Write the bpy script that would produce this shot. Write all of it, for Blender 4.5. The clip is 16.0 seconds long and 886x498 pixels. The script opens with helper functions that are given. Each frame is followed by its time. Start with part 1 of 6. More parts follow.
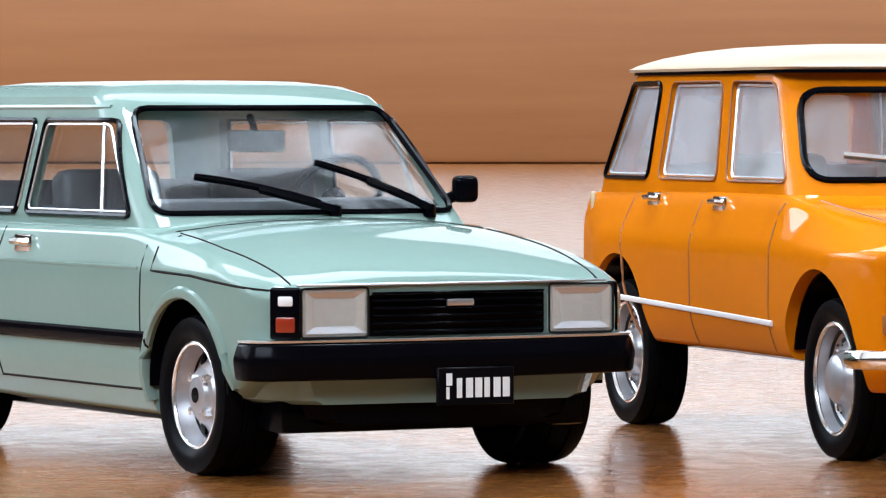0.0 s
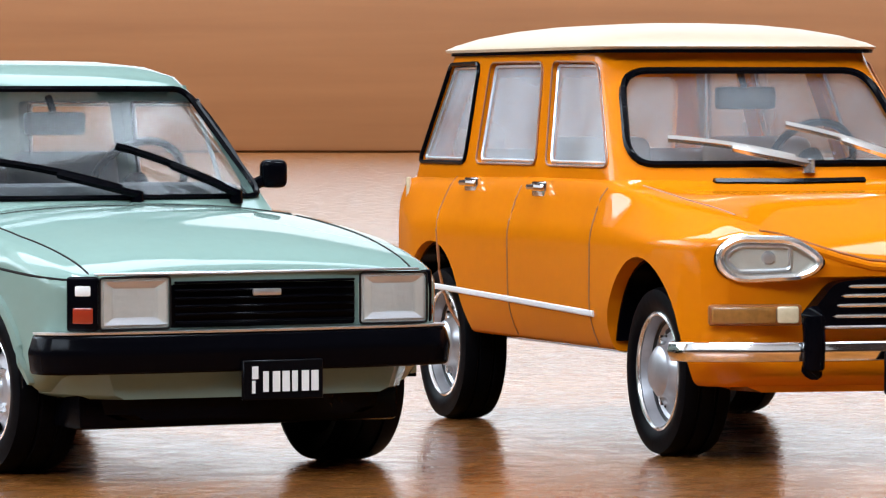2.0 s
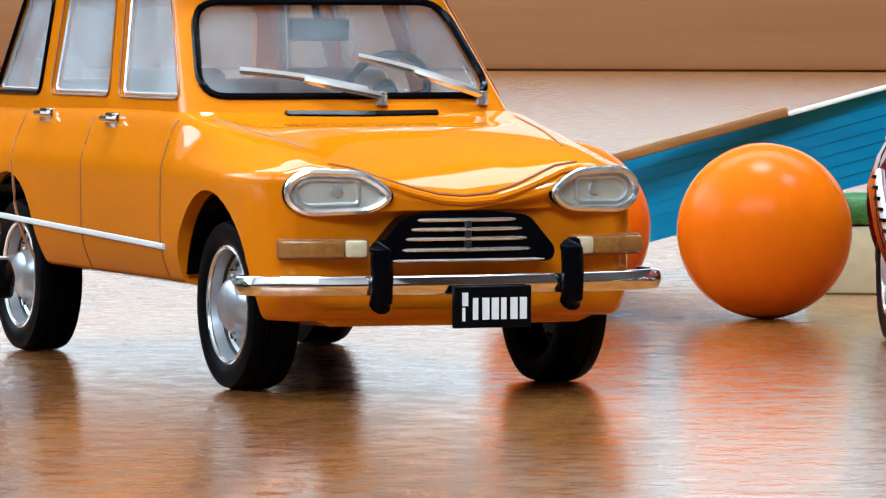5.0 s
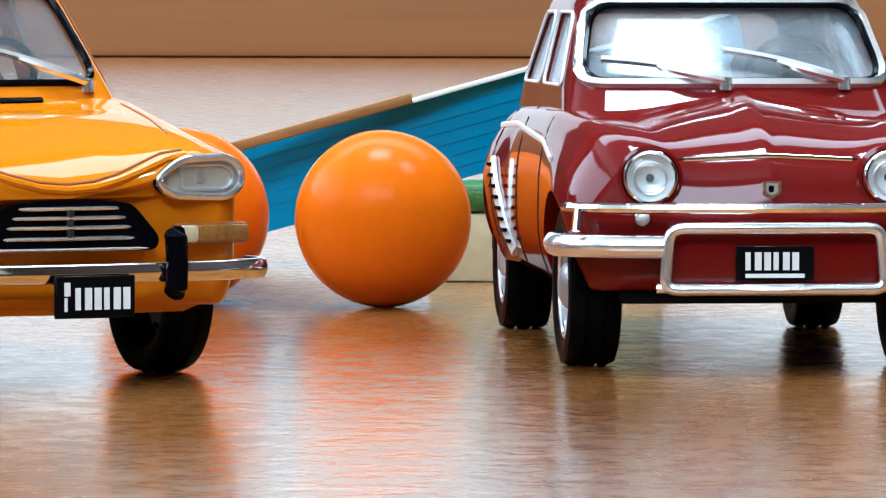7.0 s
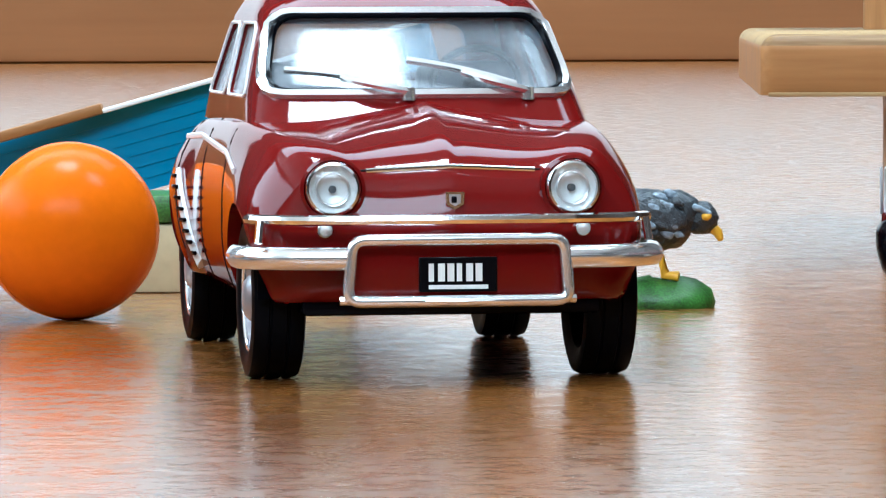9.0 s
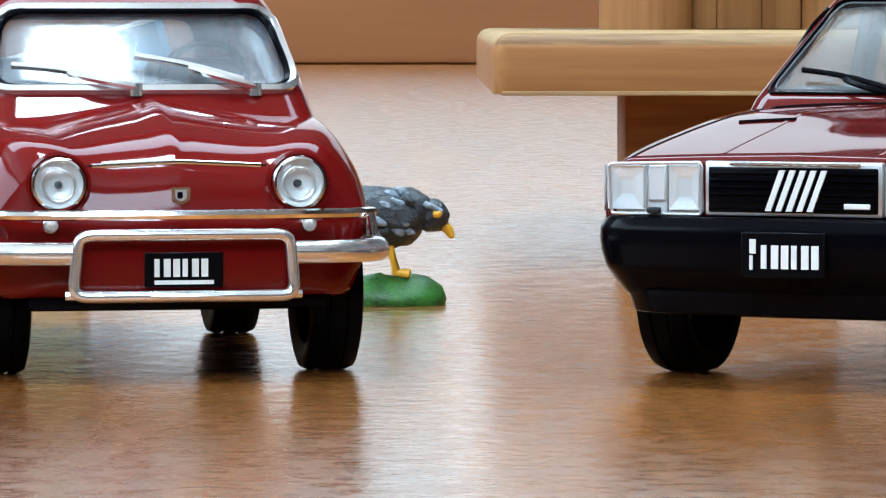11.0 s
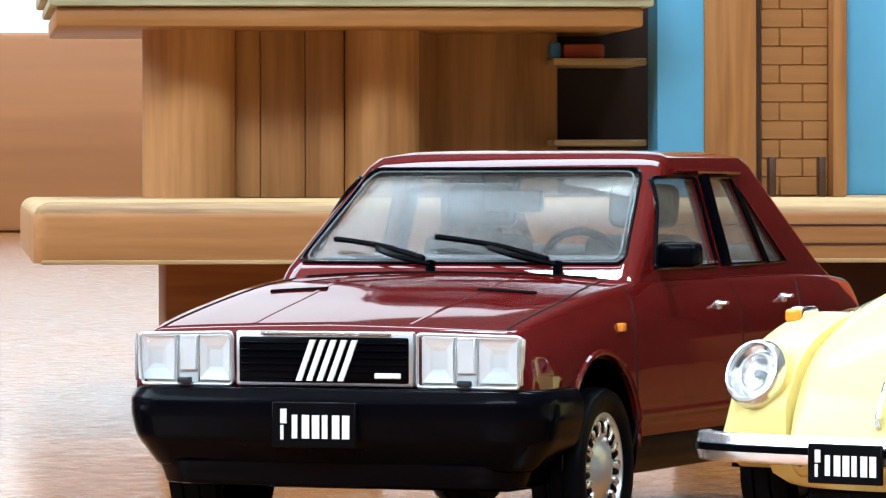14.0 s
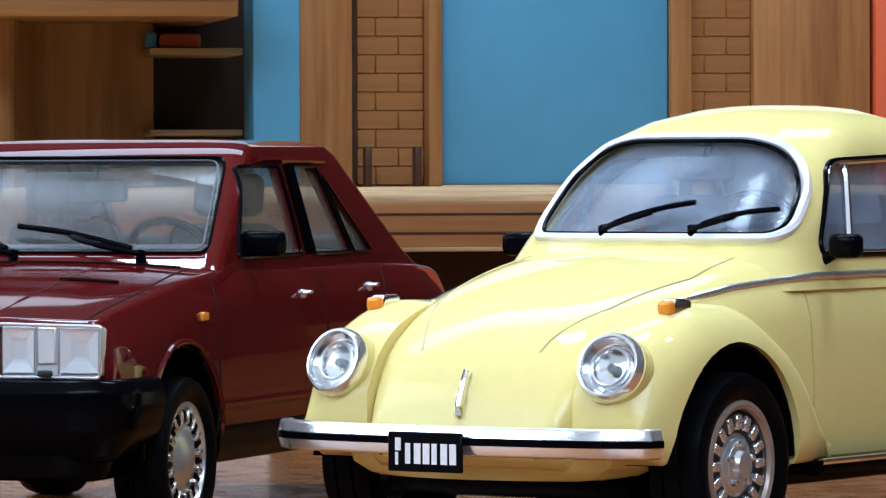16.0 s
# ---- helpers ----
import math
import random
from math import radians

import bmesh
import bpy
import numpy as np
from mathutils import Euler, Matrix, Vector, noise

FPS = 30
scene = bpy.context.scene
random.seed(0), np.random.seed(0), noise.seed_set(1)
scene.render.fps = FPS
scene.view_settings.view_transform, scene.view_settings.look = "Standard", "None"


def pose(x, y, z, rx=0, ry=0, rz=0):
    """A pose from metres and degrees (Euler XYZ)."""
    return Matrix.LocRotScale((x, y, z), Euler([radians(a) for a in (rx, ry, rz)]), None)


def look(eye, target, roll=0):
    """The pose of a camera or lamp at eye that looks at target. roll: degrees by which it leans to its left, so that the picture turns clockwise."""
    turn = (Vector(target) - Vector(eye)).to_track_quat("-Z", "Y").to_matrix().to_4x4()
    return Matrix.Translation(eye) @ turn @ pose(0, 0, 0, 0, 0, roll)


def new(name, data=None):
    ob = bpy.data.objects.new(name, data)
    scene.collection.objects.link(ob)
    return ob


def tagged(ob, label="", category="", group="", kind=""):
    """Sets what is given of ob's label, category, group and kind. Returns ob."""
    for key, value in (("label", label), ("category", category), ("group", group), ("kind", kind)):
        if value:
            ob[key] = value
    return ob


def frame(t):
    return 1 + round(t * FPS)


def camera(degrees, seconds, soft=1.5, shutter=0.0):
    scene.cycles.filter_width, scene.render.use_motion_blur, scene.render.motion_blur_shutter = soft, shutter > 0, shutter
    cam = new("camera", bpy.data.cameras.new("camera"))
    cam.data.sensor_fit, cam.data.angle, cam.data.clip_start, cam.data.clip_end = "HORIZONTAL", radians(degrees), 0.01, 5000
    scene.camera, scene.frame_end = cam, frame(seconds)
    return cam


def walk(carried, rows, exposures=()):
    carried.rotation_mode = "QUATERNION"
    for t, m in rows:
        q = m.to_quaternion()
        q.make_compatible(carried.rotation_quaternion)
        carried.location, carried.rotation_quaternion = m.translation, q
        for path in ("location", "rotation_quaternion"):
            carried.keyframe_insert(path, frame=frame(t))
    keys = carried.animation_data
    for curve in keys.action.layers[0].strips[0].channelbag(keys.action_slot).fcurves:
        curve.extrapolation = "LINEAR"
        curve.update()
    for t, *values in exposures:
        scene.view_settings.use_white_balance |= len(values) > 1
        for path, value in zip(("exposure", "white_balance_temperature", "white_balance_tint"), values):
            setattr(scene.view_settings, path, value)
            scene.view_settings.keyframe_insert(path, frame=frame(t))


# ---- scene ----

# The toy cars are 1:43, so the scene is laid out in metres of the full-size cars and shrunk by U.
from mathutils.bvhtree import BVHTree

U = 1 / 43

# ---- camera ----
cam = camera(9.58, 16.0, soft=1.2)
# seconds, eye (x, y, z), yaw to the left, pitch up, roll; a hand-held pan close to the floor
PATH = [
    (0, 0.100, -22.671, 1.320, 14.701, -1.505, -0.12),
    (0.5, 0.028, -22.378, 1.321, 14.466, -1.458, -0.10),
    (1, -0.043, -22.086, 1.322, 14.048, -1.406, -0.06),
    (1.5, -0.040, -21.962, 1.306, 13.509, -1.384, -0.13),
    (2, -0.038, -21.838, 1.289, 12.842, -1.621, -0.11),
    (2.5, -0.033, -21.825, 1.302, 12.086, -1.952, -0.12),
    (3, -0.029, -21.812, 1.314, 11.328, -2.170, -0.09),
    (3.5, -0.017, -21.785, 1.301, 10.604, -2.283, -0.17),
    (3.7, -0.012, -21.774, 1.296, 10.311, -2.327, -0.10),
    (5.8, 0.289, -21.625, 1.380, 7.822, -2.588, 0.02),
    (6, 0.287, -21.605, 1.375, 7.413, -2.253, 0.02),
    (6.5, 0.337, -21.525, 1.363, 6.420, -2.053, 0.07),
    (7, 0.386, -21.446, 1.351, 5.342, -2.686, 0.07),
    (7.5, 0.418, -21.422, 1.356, 4.258, -2.692, -0.00),
    (8, 0.450, -21.399, 1.360, 3.456, -2.453, 0.04),
    (8.5, 0.478, -21.361, 1.375, 2.877, -2.489, -0.05),
    (8.7, 0.490, -21.346, 1.381, 2.647, -2.567, -0.14),
    (10.8, 0.600, -21.361, 1.356, -0.114, -2.821, 0.01),
    (11, 0.607, -21.376, 1.352, -0.393, -2.622, -0.02),
    (11.5, 0.627, -21.338, 1.356, -1.126, -2.333, -0.05),
    (12, 0.647, -21.300, 1.361, -1.869, -2.392, -0.07),
    (12.5, 0.675, -21.312, 1.361, -2.611, -1.451, 0.07),
    (13, 0.704, -21.323, 1.361, -3.400, -1.106, -0.11),
    (13.5, 0.713, -21.323, 1.360, -4.259, -0.745, -0.06),
    (14, 0.722, -21.323, 1.359, -5.137, -0.814, -0.08),
    (14.5, 0.748, -21.300, 1.352, -6.045, -1.135, -0.13),
    (15, 0.774, -21.276, 1.345, -7.066, -1.088, -0.15),
    (15.5, 0.810, -21.304, 1.347, -8.169, -0.774, -0.18),
    (16, 0.846, -21.331, 1.349, -9.290, -0.915, -0.17),
]


def aim(x, y, z, yaw, pitch, roll):
    eye, a, b = Vector((x, y, z)) * U, radians(yaw), radians(pitch)
    way = Vector((-math.sin(a) * math.cos(b), math.cos(a) * math.cos(b), math.sin(b)))
    return look(eye, eye + way, roll)


EXPOSURE = [(0, 0.54, 6050, 12), (2, 0.55, 6100, 11), (3.5, 0.6, 6000, 8), (6, 0.55, 5500, 1), (8.5, 0.55, 5450, 1), (11, 0.47, 5550, 2), (12, 0.36, 5550, 2), (12.5, 0.3, 5600, 2),
            (13, 0.48, 5650, 3), (13.5, 0.7, 5700, 4), (14, 0.82, 5750, 5), (14.5, 0.8, 5850, 6), (15, 0.66, 5850, 8), (15.5, 0.26, 5650, 9), (16, 0.02, 5400, 11)]
walk(cam, [(t, aim(*row)) for t, *row in PATH], EXPOSURE)

# ---- light ----
world = bpy.data.worlds.new("sky")
scene.world = world
world.use_nodes = True
wn = world.node_tree
sky = wn.nodes.new("ShaderNodeTexSky")
sky.sky_type, sky.sun_disc = "NISHITA", False
sky.sun_elevation, sky.sun_rotation = radians(48), radians(200)
wn.links.new(sky.outputs["Color"], wn.nodes["Background"].inputs["Color"])
wn.nodes["Background"].inputs["Strength"].default_value = 0.12
scene.view_settings.exposure = 0.0

ROOM = dict(x0=-3.2, x1=2.6, y0=-2.6, y1=2.42, top=2.6)


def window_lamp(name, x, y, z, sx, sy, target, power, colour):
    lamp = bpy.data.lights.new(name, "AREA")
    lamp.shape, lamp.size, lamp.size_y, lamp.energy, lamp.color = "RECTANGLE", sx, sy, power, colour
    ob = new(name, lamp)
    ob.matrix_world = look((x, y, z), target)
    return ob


window_lamp("west_window_daylight", ROOM["x0"] + 0.05, 0.25, 1.55, 4.0, 1.9, (0, 0.25, 1.2), 100, (0.80, 0.91, 1.0))
window_lamp("south_window_daylight", -0.4, ROOM["y0"] + 0.05, 1.75, 2.4, 1.1, (-0.4, 0, 0.9), 85, (0.80, 0.91, 1.0))
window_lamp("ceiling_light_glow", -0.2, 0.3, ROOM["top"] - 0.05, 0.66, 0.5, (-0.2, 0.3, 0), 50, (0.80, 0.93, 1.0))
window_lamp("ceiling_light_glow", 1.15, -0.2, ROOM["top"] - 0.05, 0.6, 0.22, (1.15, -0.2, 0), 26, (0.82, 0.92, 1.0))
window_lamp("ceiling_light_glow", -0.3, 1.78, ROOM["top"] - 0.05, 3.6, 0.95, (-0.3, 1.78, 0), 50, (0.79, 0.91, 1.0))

# ---- materials ----


def material(name, base, rough=0.5, metal=0.0, var=0.06, scale=60.0, bump=0.0, coat=0.0, trans=0.0, alpha=1.0, ior=1.5, coat_ior=1.32, coat_rough=0.04, spec=0.5):
    """A principled surface with two scales of variation in its tone, its gloss and, if wanted, its relief."""
    m = bpy.data.materials.new(name)
    m.use_nodes = True
    nt = m.node_tree
    p = nt.nodes["Principled BSDF"]
    co = nt.nodes.new("ShaderNodeTexCoord")
    fine, broad = nt.nodes.new("ShaderNodeTexNoise"), nt.nodes.new("ShaderNodeTexNoise")
    fine.inputs["Scale"].default_value, broad.inputs["Scale"].default_value = scale * 12, scale
    fine.inputs["Detail"].default_value = 4
    for n in (fine, broad):
        nt.links.new(co.outputs["Object"], n.inputs["Vector"])
    both = nt.nodes.new("ShaderNodeMath")
    both.operation = "MULTIPLY_ADD"
    both.inputs[1].default_value = 0.5
    half = nt.nodes.new("ShaderNodeMath")
    half.operation = "MULTIPLY"
    half.inputs[1].default_value = 0.5
    nt.links.new(broad.outputs["Fac"], half.inputs[0])
    nt.links.new(fine.outputs["Fac"], both.inputs[0])
    nt.links.new(half.outputs[0], both.inputs[2])
    ramp = nt.nodes.new("ShaderNodeValToRGB")
    ramp.color_ramp.elements[0].position, ramp.color_ramp.elements[1].position = 0.3, 0.7
    ramp.color_ramp.elements[0].color = (*[c * (1 - var) for c in base], 1)
    ramp.color_ramp.elements[1].color = (*[min(1, c * (1 + var)) for c in base], 1)
    nt.links.new(both.outputs[0], ramp.inputs["Fac"])
    nt.links.new(ramp.outputs["Color"], p.inputs["Base Color"])
    gloss = nt.nodes.new("ShaderNodeMapRange")
    gloss.inputs["To Min"].default_value, gloss.inputs["To Max"].default_value = rough * 0.8, min(1, rough * 1.2)
    nt.links.new(broad.outputs["Fac"], gloss.inputs["Value"])
    nt.links.new(gloss.outputs["Result"], p.inputs["Roughness"])
    p.inputs["Metallic"].default_value = metal
    p.inputs["Coat Weight"].default_value, p.inputs["Coat Roughness"].default_value, p.inputs["Coat IOR"].default_value = coat, coat_rough, coat_ior
    p.inputs["Transmission Weight"].default_value, p.inputs["IOR"].default_value = trans, ior
    p.inputs["Alpha"].default_value = alpha
    p.inputs["Specular IOR Level"].default_value = spec
    if bump:
        b = nt.nodes.new("ShaderNodeBump")
        b.inputs["Strength"].default_value, b.inputs["Distance"].default_value = bump, 0.0004
        nt.links.new(both.outputs[0], b.inputs["Height"])
        nt.links.new(b.outputs["Normal"], p.inputs["Normal"])
    return m


def wood(name, dark, light, axis=0, scale=1.0, rough=0.4, grain=1.0, bump=0.15, coat=0.0):
    """Wood with stretched grain along an axis, broad bands and fine fibres."""
    m = bpy.data.materials.new(name)
    m.use_nodes = True
    nt = m.node_tree
    p = nt.nodes["Principled BSDF"]
    co, mp = nt.nodes.new("ShaderNodeTexCoord"), nt.nodes.new("ShaderNodeMapping")
    s = [26 * scale] * 3
    s[axis] = 1.6 * scale
    mp.inputs["Scale"].default_value = s
    nt.links.new(co.outputs["Object"], mp.inputs["Vector"])
    bands, fibre = nt.nodes.new("ShaderNodeTexNoise"), nt.nodes.new("ShaderNodeTexNoise")
    bands.inputs["Scale"].default_value, bands.inputs["Detail"].default_value, bands.inputs["Distortion"].default_value = 1.2, 5, 0.6
    fibre.inputs["Scale"].default_value, fibre.inputs["Detail"].default_value = 9, 6
    for n in (bands, fibre):
        nt.links.new(mp.outputs["Vector"], n.inputs["Vector"])
    mix = nt.nodes.new("ShaderNodeMix")
    mix.inputs["Factor"].default_value = 0.35
    nt.links.new(bands.outputs["Fac"], mix.inputs["A"])
    nt.links.new(fibre.outputs["Fac"], mix.inputs["B"])
    ramp = nt.nodes.new("ShaderNodeValToRGB")
    ramp.color_ramp.elements[0].position, ramp.color_ramp.elements[1].position = 0.5 - 0.18 / grain, 0.5 + 0.18 / grain
    ramp.color_ramp.elements[0].color, ramp.color_ramp.elements[1].color = (*dark, 1), (*light, 1)
    nt.links.new(mix.outputs["Result"], ramp.inputs["Fac"])
    nt.links.new(ramp.outputs["Color"], p.inputs["Base Color"])
    gloss = nt.nodes.new("ShaderNodeMapRange")
    gloss.inputs["To Min"].default_value, gloss.inputs["To Max"].default_value = rough * 0.75, rough * 1.25
    nt.links.new(mix.outputs["Result"], gloss.inputs["Value"])
    nt.links.new(gloss.outputs["Result"], p.inputs["Roughness"])
    p.inputs["Coat Weight"].default_value, p.inputs["Coat Roughness"].default_value = coat, 0.12
    p.inputs["Specular IOR Level"].default_value = 0.25
    b = nt.nodes.new("ShaderNodeBump")
    b.inputs["Strength"].default_value, b.inputs["Distance"].default_value = bump, 0.0003
    nt.links.new(mix.outputs["Result"], b.inputs["Height"])
    nt.links.new(b.outputs["Normal"], p.inputs["Normal"])
    return m


def polished_floor():
    """Reddish-brown boards under a slightly uneven varnish: grain, wear and shallow ripples."""
    m = wood("varnished_floor", (0.17, 0.056, 0.01), (0.31, 0.112, 0.021), 1, 2.6, 0.3, 1.25, 0.05)
    nt = m.node_tree
    p = nt.nodes["Principled BSDF"]
    p.inputs["Specular IOR Level"].default_value = 0.12
    p.inputs["Coat Weight"].default_value, p.inputs["Coat Roughness"].default_value, p.inputs["Coat IOR"].default_value = 1.0, 0.15, 1.36
    old = p.inputs["Normal"].links[0].from_node
    co, mp = nt.nodes.new("ShaderNodeTexCoord"), nt.nodes.new("ShaderNodeMapping")
    mp.inputs["Scale"].default_value = (1, 0.9, 1)
    normal = old.outputs["Normal"]
    nt.links.new(co.outputs["Object"], mp.inputs["Vector"])
    # fine pores, then shallow waves in the varnish
    for scale, depth in ((1500, 0.000025), (330, 0.00012)):
        ripple, b = nt.nodes.new("ShaderNodeTexNoise"), nt.nodes.new("ShaderNodeBump")
        ripple.inputs["Scale"].default_value, ripple.inputs["Detail"].default_value = scale, 3
        ripple.inputs["Roughness"].default_value = 0.62
        b.inputs["Strength"].default_value, b.inputs["Distance"].default_value = 1.0, depth
        nt.links.new(mp.outputs["Vector"], ripple.inputs["Vector"])
        nt.links.new(ripple.outputs["Fac"], b.inputs["Height"])
        nt.links.new(normal, b.inputs["Normal"])
        normal = b.outputs["Normal"]
    nt.links.new(normal, p.inputs["Normal"])
    nt.links.new(normal, p.inputs["Coat Normal"])
    # worn and fresh patches: the gloss and the tone of the boards change over a few millimetres
    worn, wear, tone, mul = (nt.nodes.new("ShaderNode" + k) for k in ("TexNoise", "MapRange", "MapRange", "VectorMath"))
    worn.inputs["Scale"].default_value, worn.inputs["Detail"].default_value, worn.inputs["Roughness"].default_value = 210, 5, 0.7
    nt.links.new(mp.outputs["Vector"], worn.inputs["Vector"])
    for one, low, high in ((wear, 0.07, 0.24), (tone, 1.3, 0.65)):
        one.inputs["From Min"].default_value, one.inputs["From Max"].default_value = 0.3, 0.7
        one.inputs["To Min"].default_value, one.inputs["To Max"].default_value = low, high
        nt.links.new(worn.outputs["Fac"], one.inputs["Value"])
    nt.links.new(wear.outputs["Result"], p.inputs["Coat Roughness"])
    colour = p.inputs["Base Color"].links[0].from_socket
    mul.operation = "MULTIPLY"
    nt.links.new(colour, mul.inputs[0])
    nt.links.new(tone.outputs["Result"], mul.inputs[1])
    nt.links.new(mul.outputs["Vector"], p.inputs["Base Color"])
    return m


M = dict(
    floor=polished_floor(),
    base=wood("baseboard_wood", (0.23, 0.09, 0.03), (0.34, 0.139, 0.05), 0, 0.5, 0.5, 0.85),
    # dark wood for the added unseen walls and for the recess's painted shade
    shade_wood=wood("dark_shade_wood", (0.022, 0.012, 0.008), (0.045, 0.024, 0.015), 2, 0.3, 0.5),
    plaster=material("white_plaster", (0.8, 0.79, 0.76), 0.8, var=0.03, scale=3, bump=0.2),
    green=material("pale_green_paint", (0.2, 0.285, 0.247), 0.35, 0.0, 0.03, 90, coat=1.0, spec=0.0),
    orange=material("orange_paint", (0.62, 0.168, 0.0006), 0.4, var=0.03, scale=60, coat=0.9, spec=0.0),
    cream=material("cream_white_paint", (0.46, 0.35, 0.235), 0.4, var=0.06, coat=0.3),
    maroon=material("dark_red_paint", (0.125, 0.004, 0.0035), 0.4, var=0.05, coat=1.0, coat_ior=1.34, coat_rough=0.06, spec=0.0),
    burgundy=material("burgundy_paint", (0.085, 0.0045, 0.0042), 0.4, 0.0, 0.05, 90, coat=1.0, coat_ior=1.5, spec=0.0),
    yellow=material("pale_yellow_paint", (0.75, 0.62, 0.225), 0.4, var=0.03, coat=0.9, spec=0.0),
    black=material("black_plastic", (0.0018, 0.0018, 0.003), 0.16, var=0.2, bump=0.1, spec=0.05),
    rubber=material("tyre_rubber", (0.0022, 0.0022, 0.003), 0.4, var=0.25, bump=0.2, spec=0.04),
    bright_metal=material("bright_wiper_metal", (0.86, 0.86, 0.85), 0.17, 0.85, 0.03),
    matt_black=material("matt_black_plastic", (0.004, 0.004, 0.004), 0.9, var=0.1, spec=0.0),
    charcoal=material("dark_interior_plastic", (0.018, 0.019, 0.022), 0.5, var=0.1, spec=0.3),
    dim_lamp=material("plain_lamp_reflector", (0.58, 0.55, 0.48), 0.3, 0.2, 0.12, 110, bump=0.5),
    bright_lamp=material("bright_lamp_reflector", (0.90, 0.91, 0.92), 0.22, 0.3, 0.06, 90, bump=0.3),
    smoked_amber=material("smoked_amber_lens", (0.27, 0.115, 0.025), 0.2, var=0.35, scale=160, coat=0.5),
    pale_lens=material("pale_lamp_lens", (0.62, 0.50, 0.32), 0.2, var=0.2, scale=120, coat=0.5),
    roof_edge=wood("weathered_roof_edge", (0.22, 0.20, 0.10), (0.56, 0.53, 0.36), 0, 7, 0.6, 1.0),
    grey=material("grey_interior_plastic", (0.075, 0.078, 0.085), 0.55, var=0.1),
    chrome=material("chrome", (0.88, 0.88, 0.88), 0.08, 1.0, 0.02),
    silver=material("silver_wheel_paint", (0.66, 0.67, 0.68), 0.32, 0.8, 0.06),
    white=material("white_print", (0.85, 0.85, 0.83), 0.5, var=0.03),
    plate=material("number_plate_black", (0.003, 0.003, 0.004), 0.3, var=0.1, spec=0.06),
    reflector=material("lamp_reflector", (0.84, 0.84, 0.83), 0.3, 0.15, 0.04, 60),
    amber=material("amber_lens", (0.85, 0.28, 0.02), 0.15, var=0.05, coat=0.5),
    red=material("red_lens", (0.3, 0.03, 0.01), 0.15, var=0.05, coat=0.5),
    seam_orange=material("orange_panel_gap", (0.26, 0.07, 0.003), 0.5, var=0.1),
    seam_yellow=material("yellow_panel_gap", (0.5, 0.42, 0.15), 0.5, var=0.1),
    seam=material("panel_gap_shadow_paint", (0.012, 0.009, 0.008), 0.7, var=0.1, spec=0.08),
    ball=material("orange_plastic", (0.70, 0.128, 0.0004), 0.25, var=0.07, scale=60, bump=0.05, spec=0.06),
    blue=wood("blue_painted_wood", (0.008, 0.17, 0.34), (0.016, 0.25, 0.45), 0, 7.0, 0.45, 0.6),
    door_blue=material("sky_blue_paint", (0.1, 0.32, 0.5), 0.5, var=0.05, scale=20, bump=0.15),
    toy_wood=wood("toy_house_wood", (0.25, 0.102, 0.027), (0.42, 0.19, 0.06), 0, 5.0, 0.45, 1.0),
    toy_wood_v=wood("toy_house_wood_upright", (0.25, 0.102, 0.03), (0.5, 0.235, 0.08), 2, 4.0, 0.45, 1.2),
    straw=wood("pale_straw_wood", (0.2, 0.10, 0.035), (0.52, 0.35, 0.16), 0, 7, 0.6, 1.2),
    dark_wood=wood("dark_stained_wood", (0.045, 0.018, 0.008), (0.08, 0.035, 0.016), 0, 4.0, 0.5, 0.8),
    mortar=material("brown_mortar", (0.27, 0.122, 0.042), 0.7, var=0.1),
    rim_shade=material("shaded_silver_wheel_paint", (0.46, 0.46, 0.48), 0.35, 0.7, 0.15, 90),
    rust=material("dull_rusty_silver", (0.42, 0.33, 0.27), 0.4, 0.5, 0.25, 90, bump=0.2),
    grass=material("green_enamel", (0.032, 0.115, 0.015), 0.4, var=0.98, scale=330, bump=0.3),
    beige=material("beige_painted_wood", (0.46, 0.36, 0.2), 0.6, var=0.1),
    feather=material("dark_grey_enamel", (0.028, 0.034, 0.04), 0.3, var=1.0, scale=350, bump=1.0, spec=0.5),
    plume=material("pale_grey_enamel", (0.2, 0.24, 0.28), 0.35, var=0.6, scale=200, bump=0.8),
    beak=material("yellow_enamel", (0.75, 0.38, 0.02), 0.35, var=0.1),
    redbox=material("red_paint", (0.75, 0.13, 0.04), 0.5, var=0.05),
)


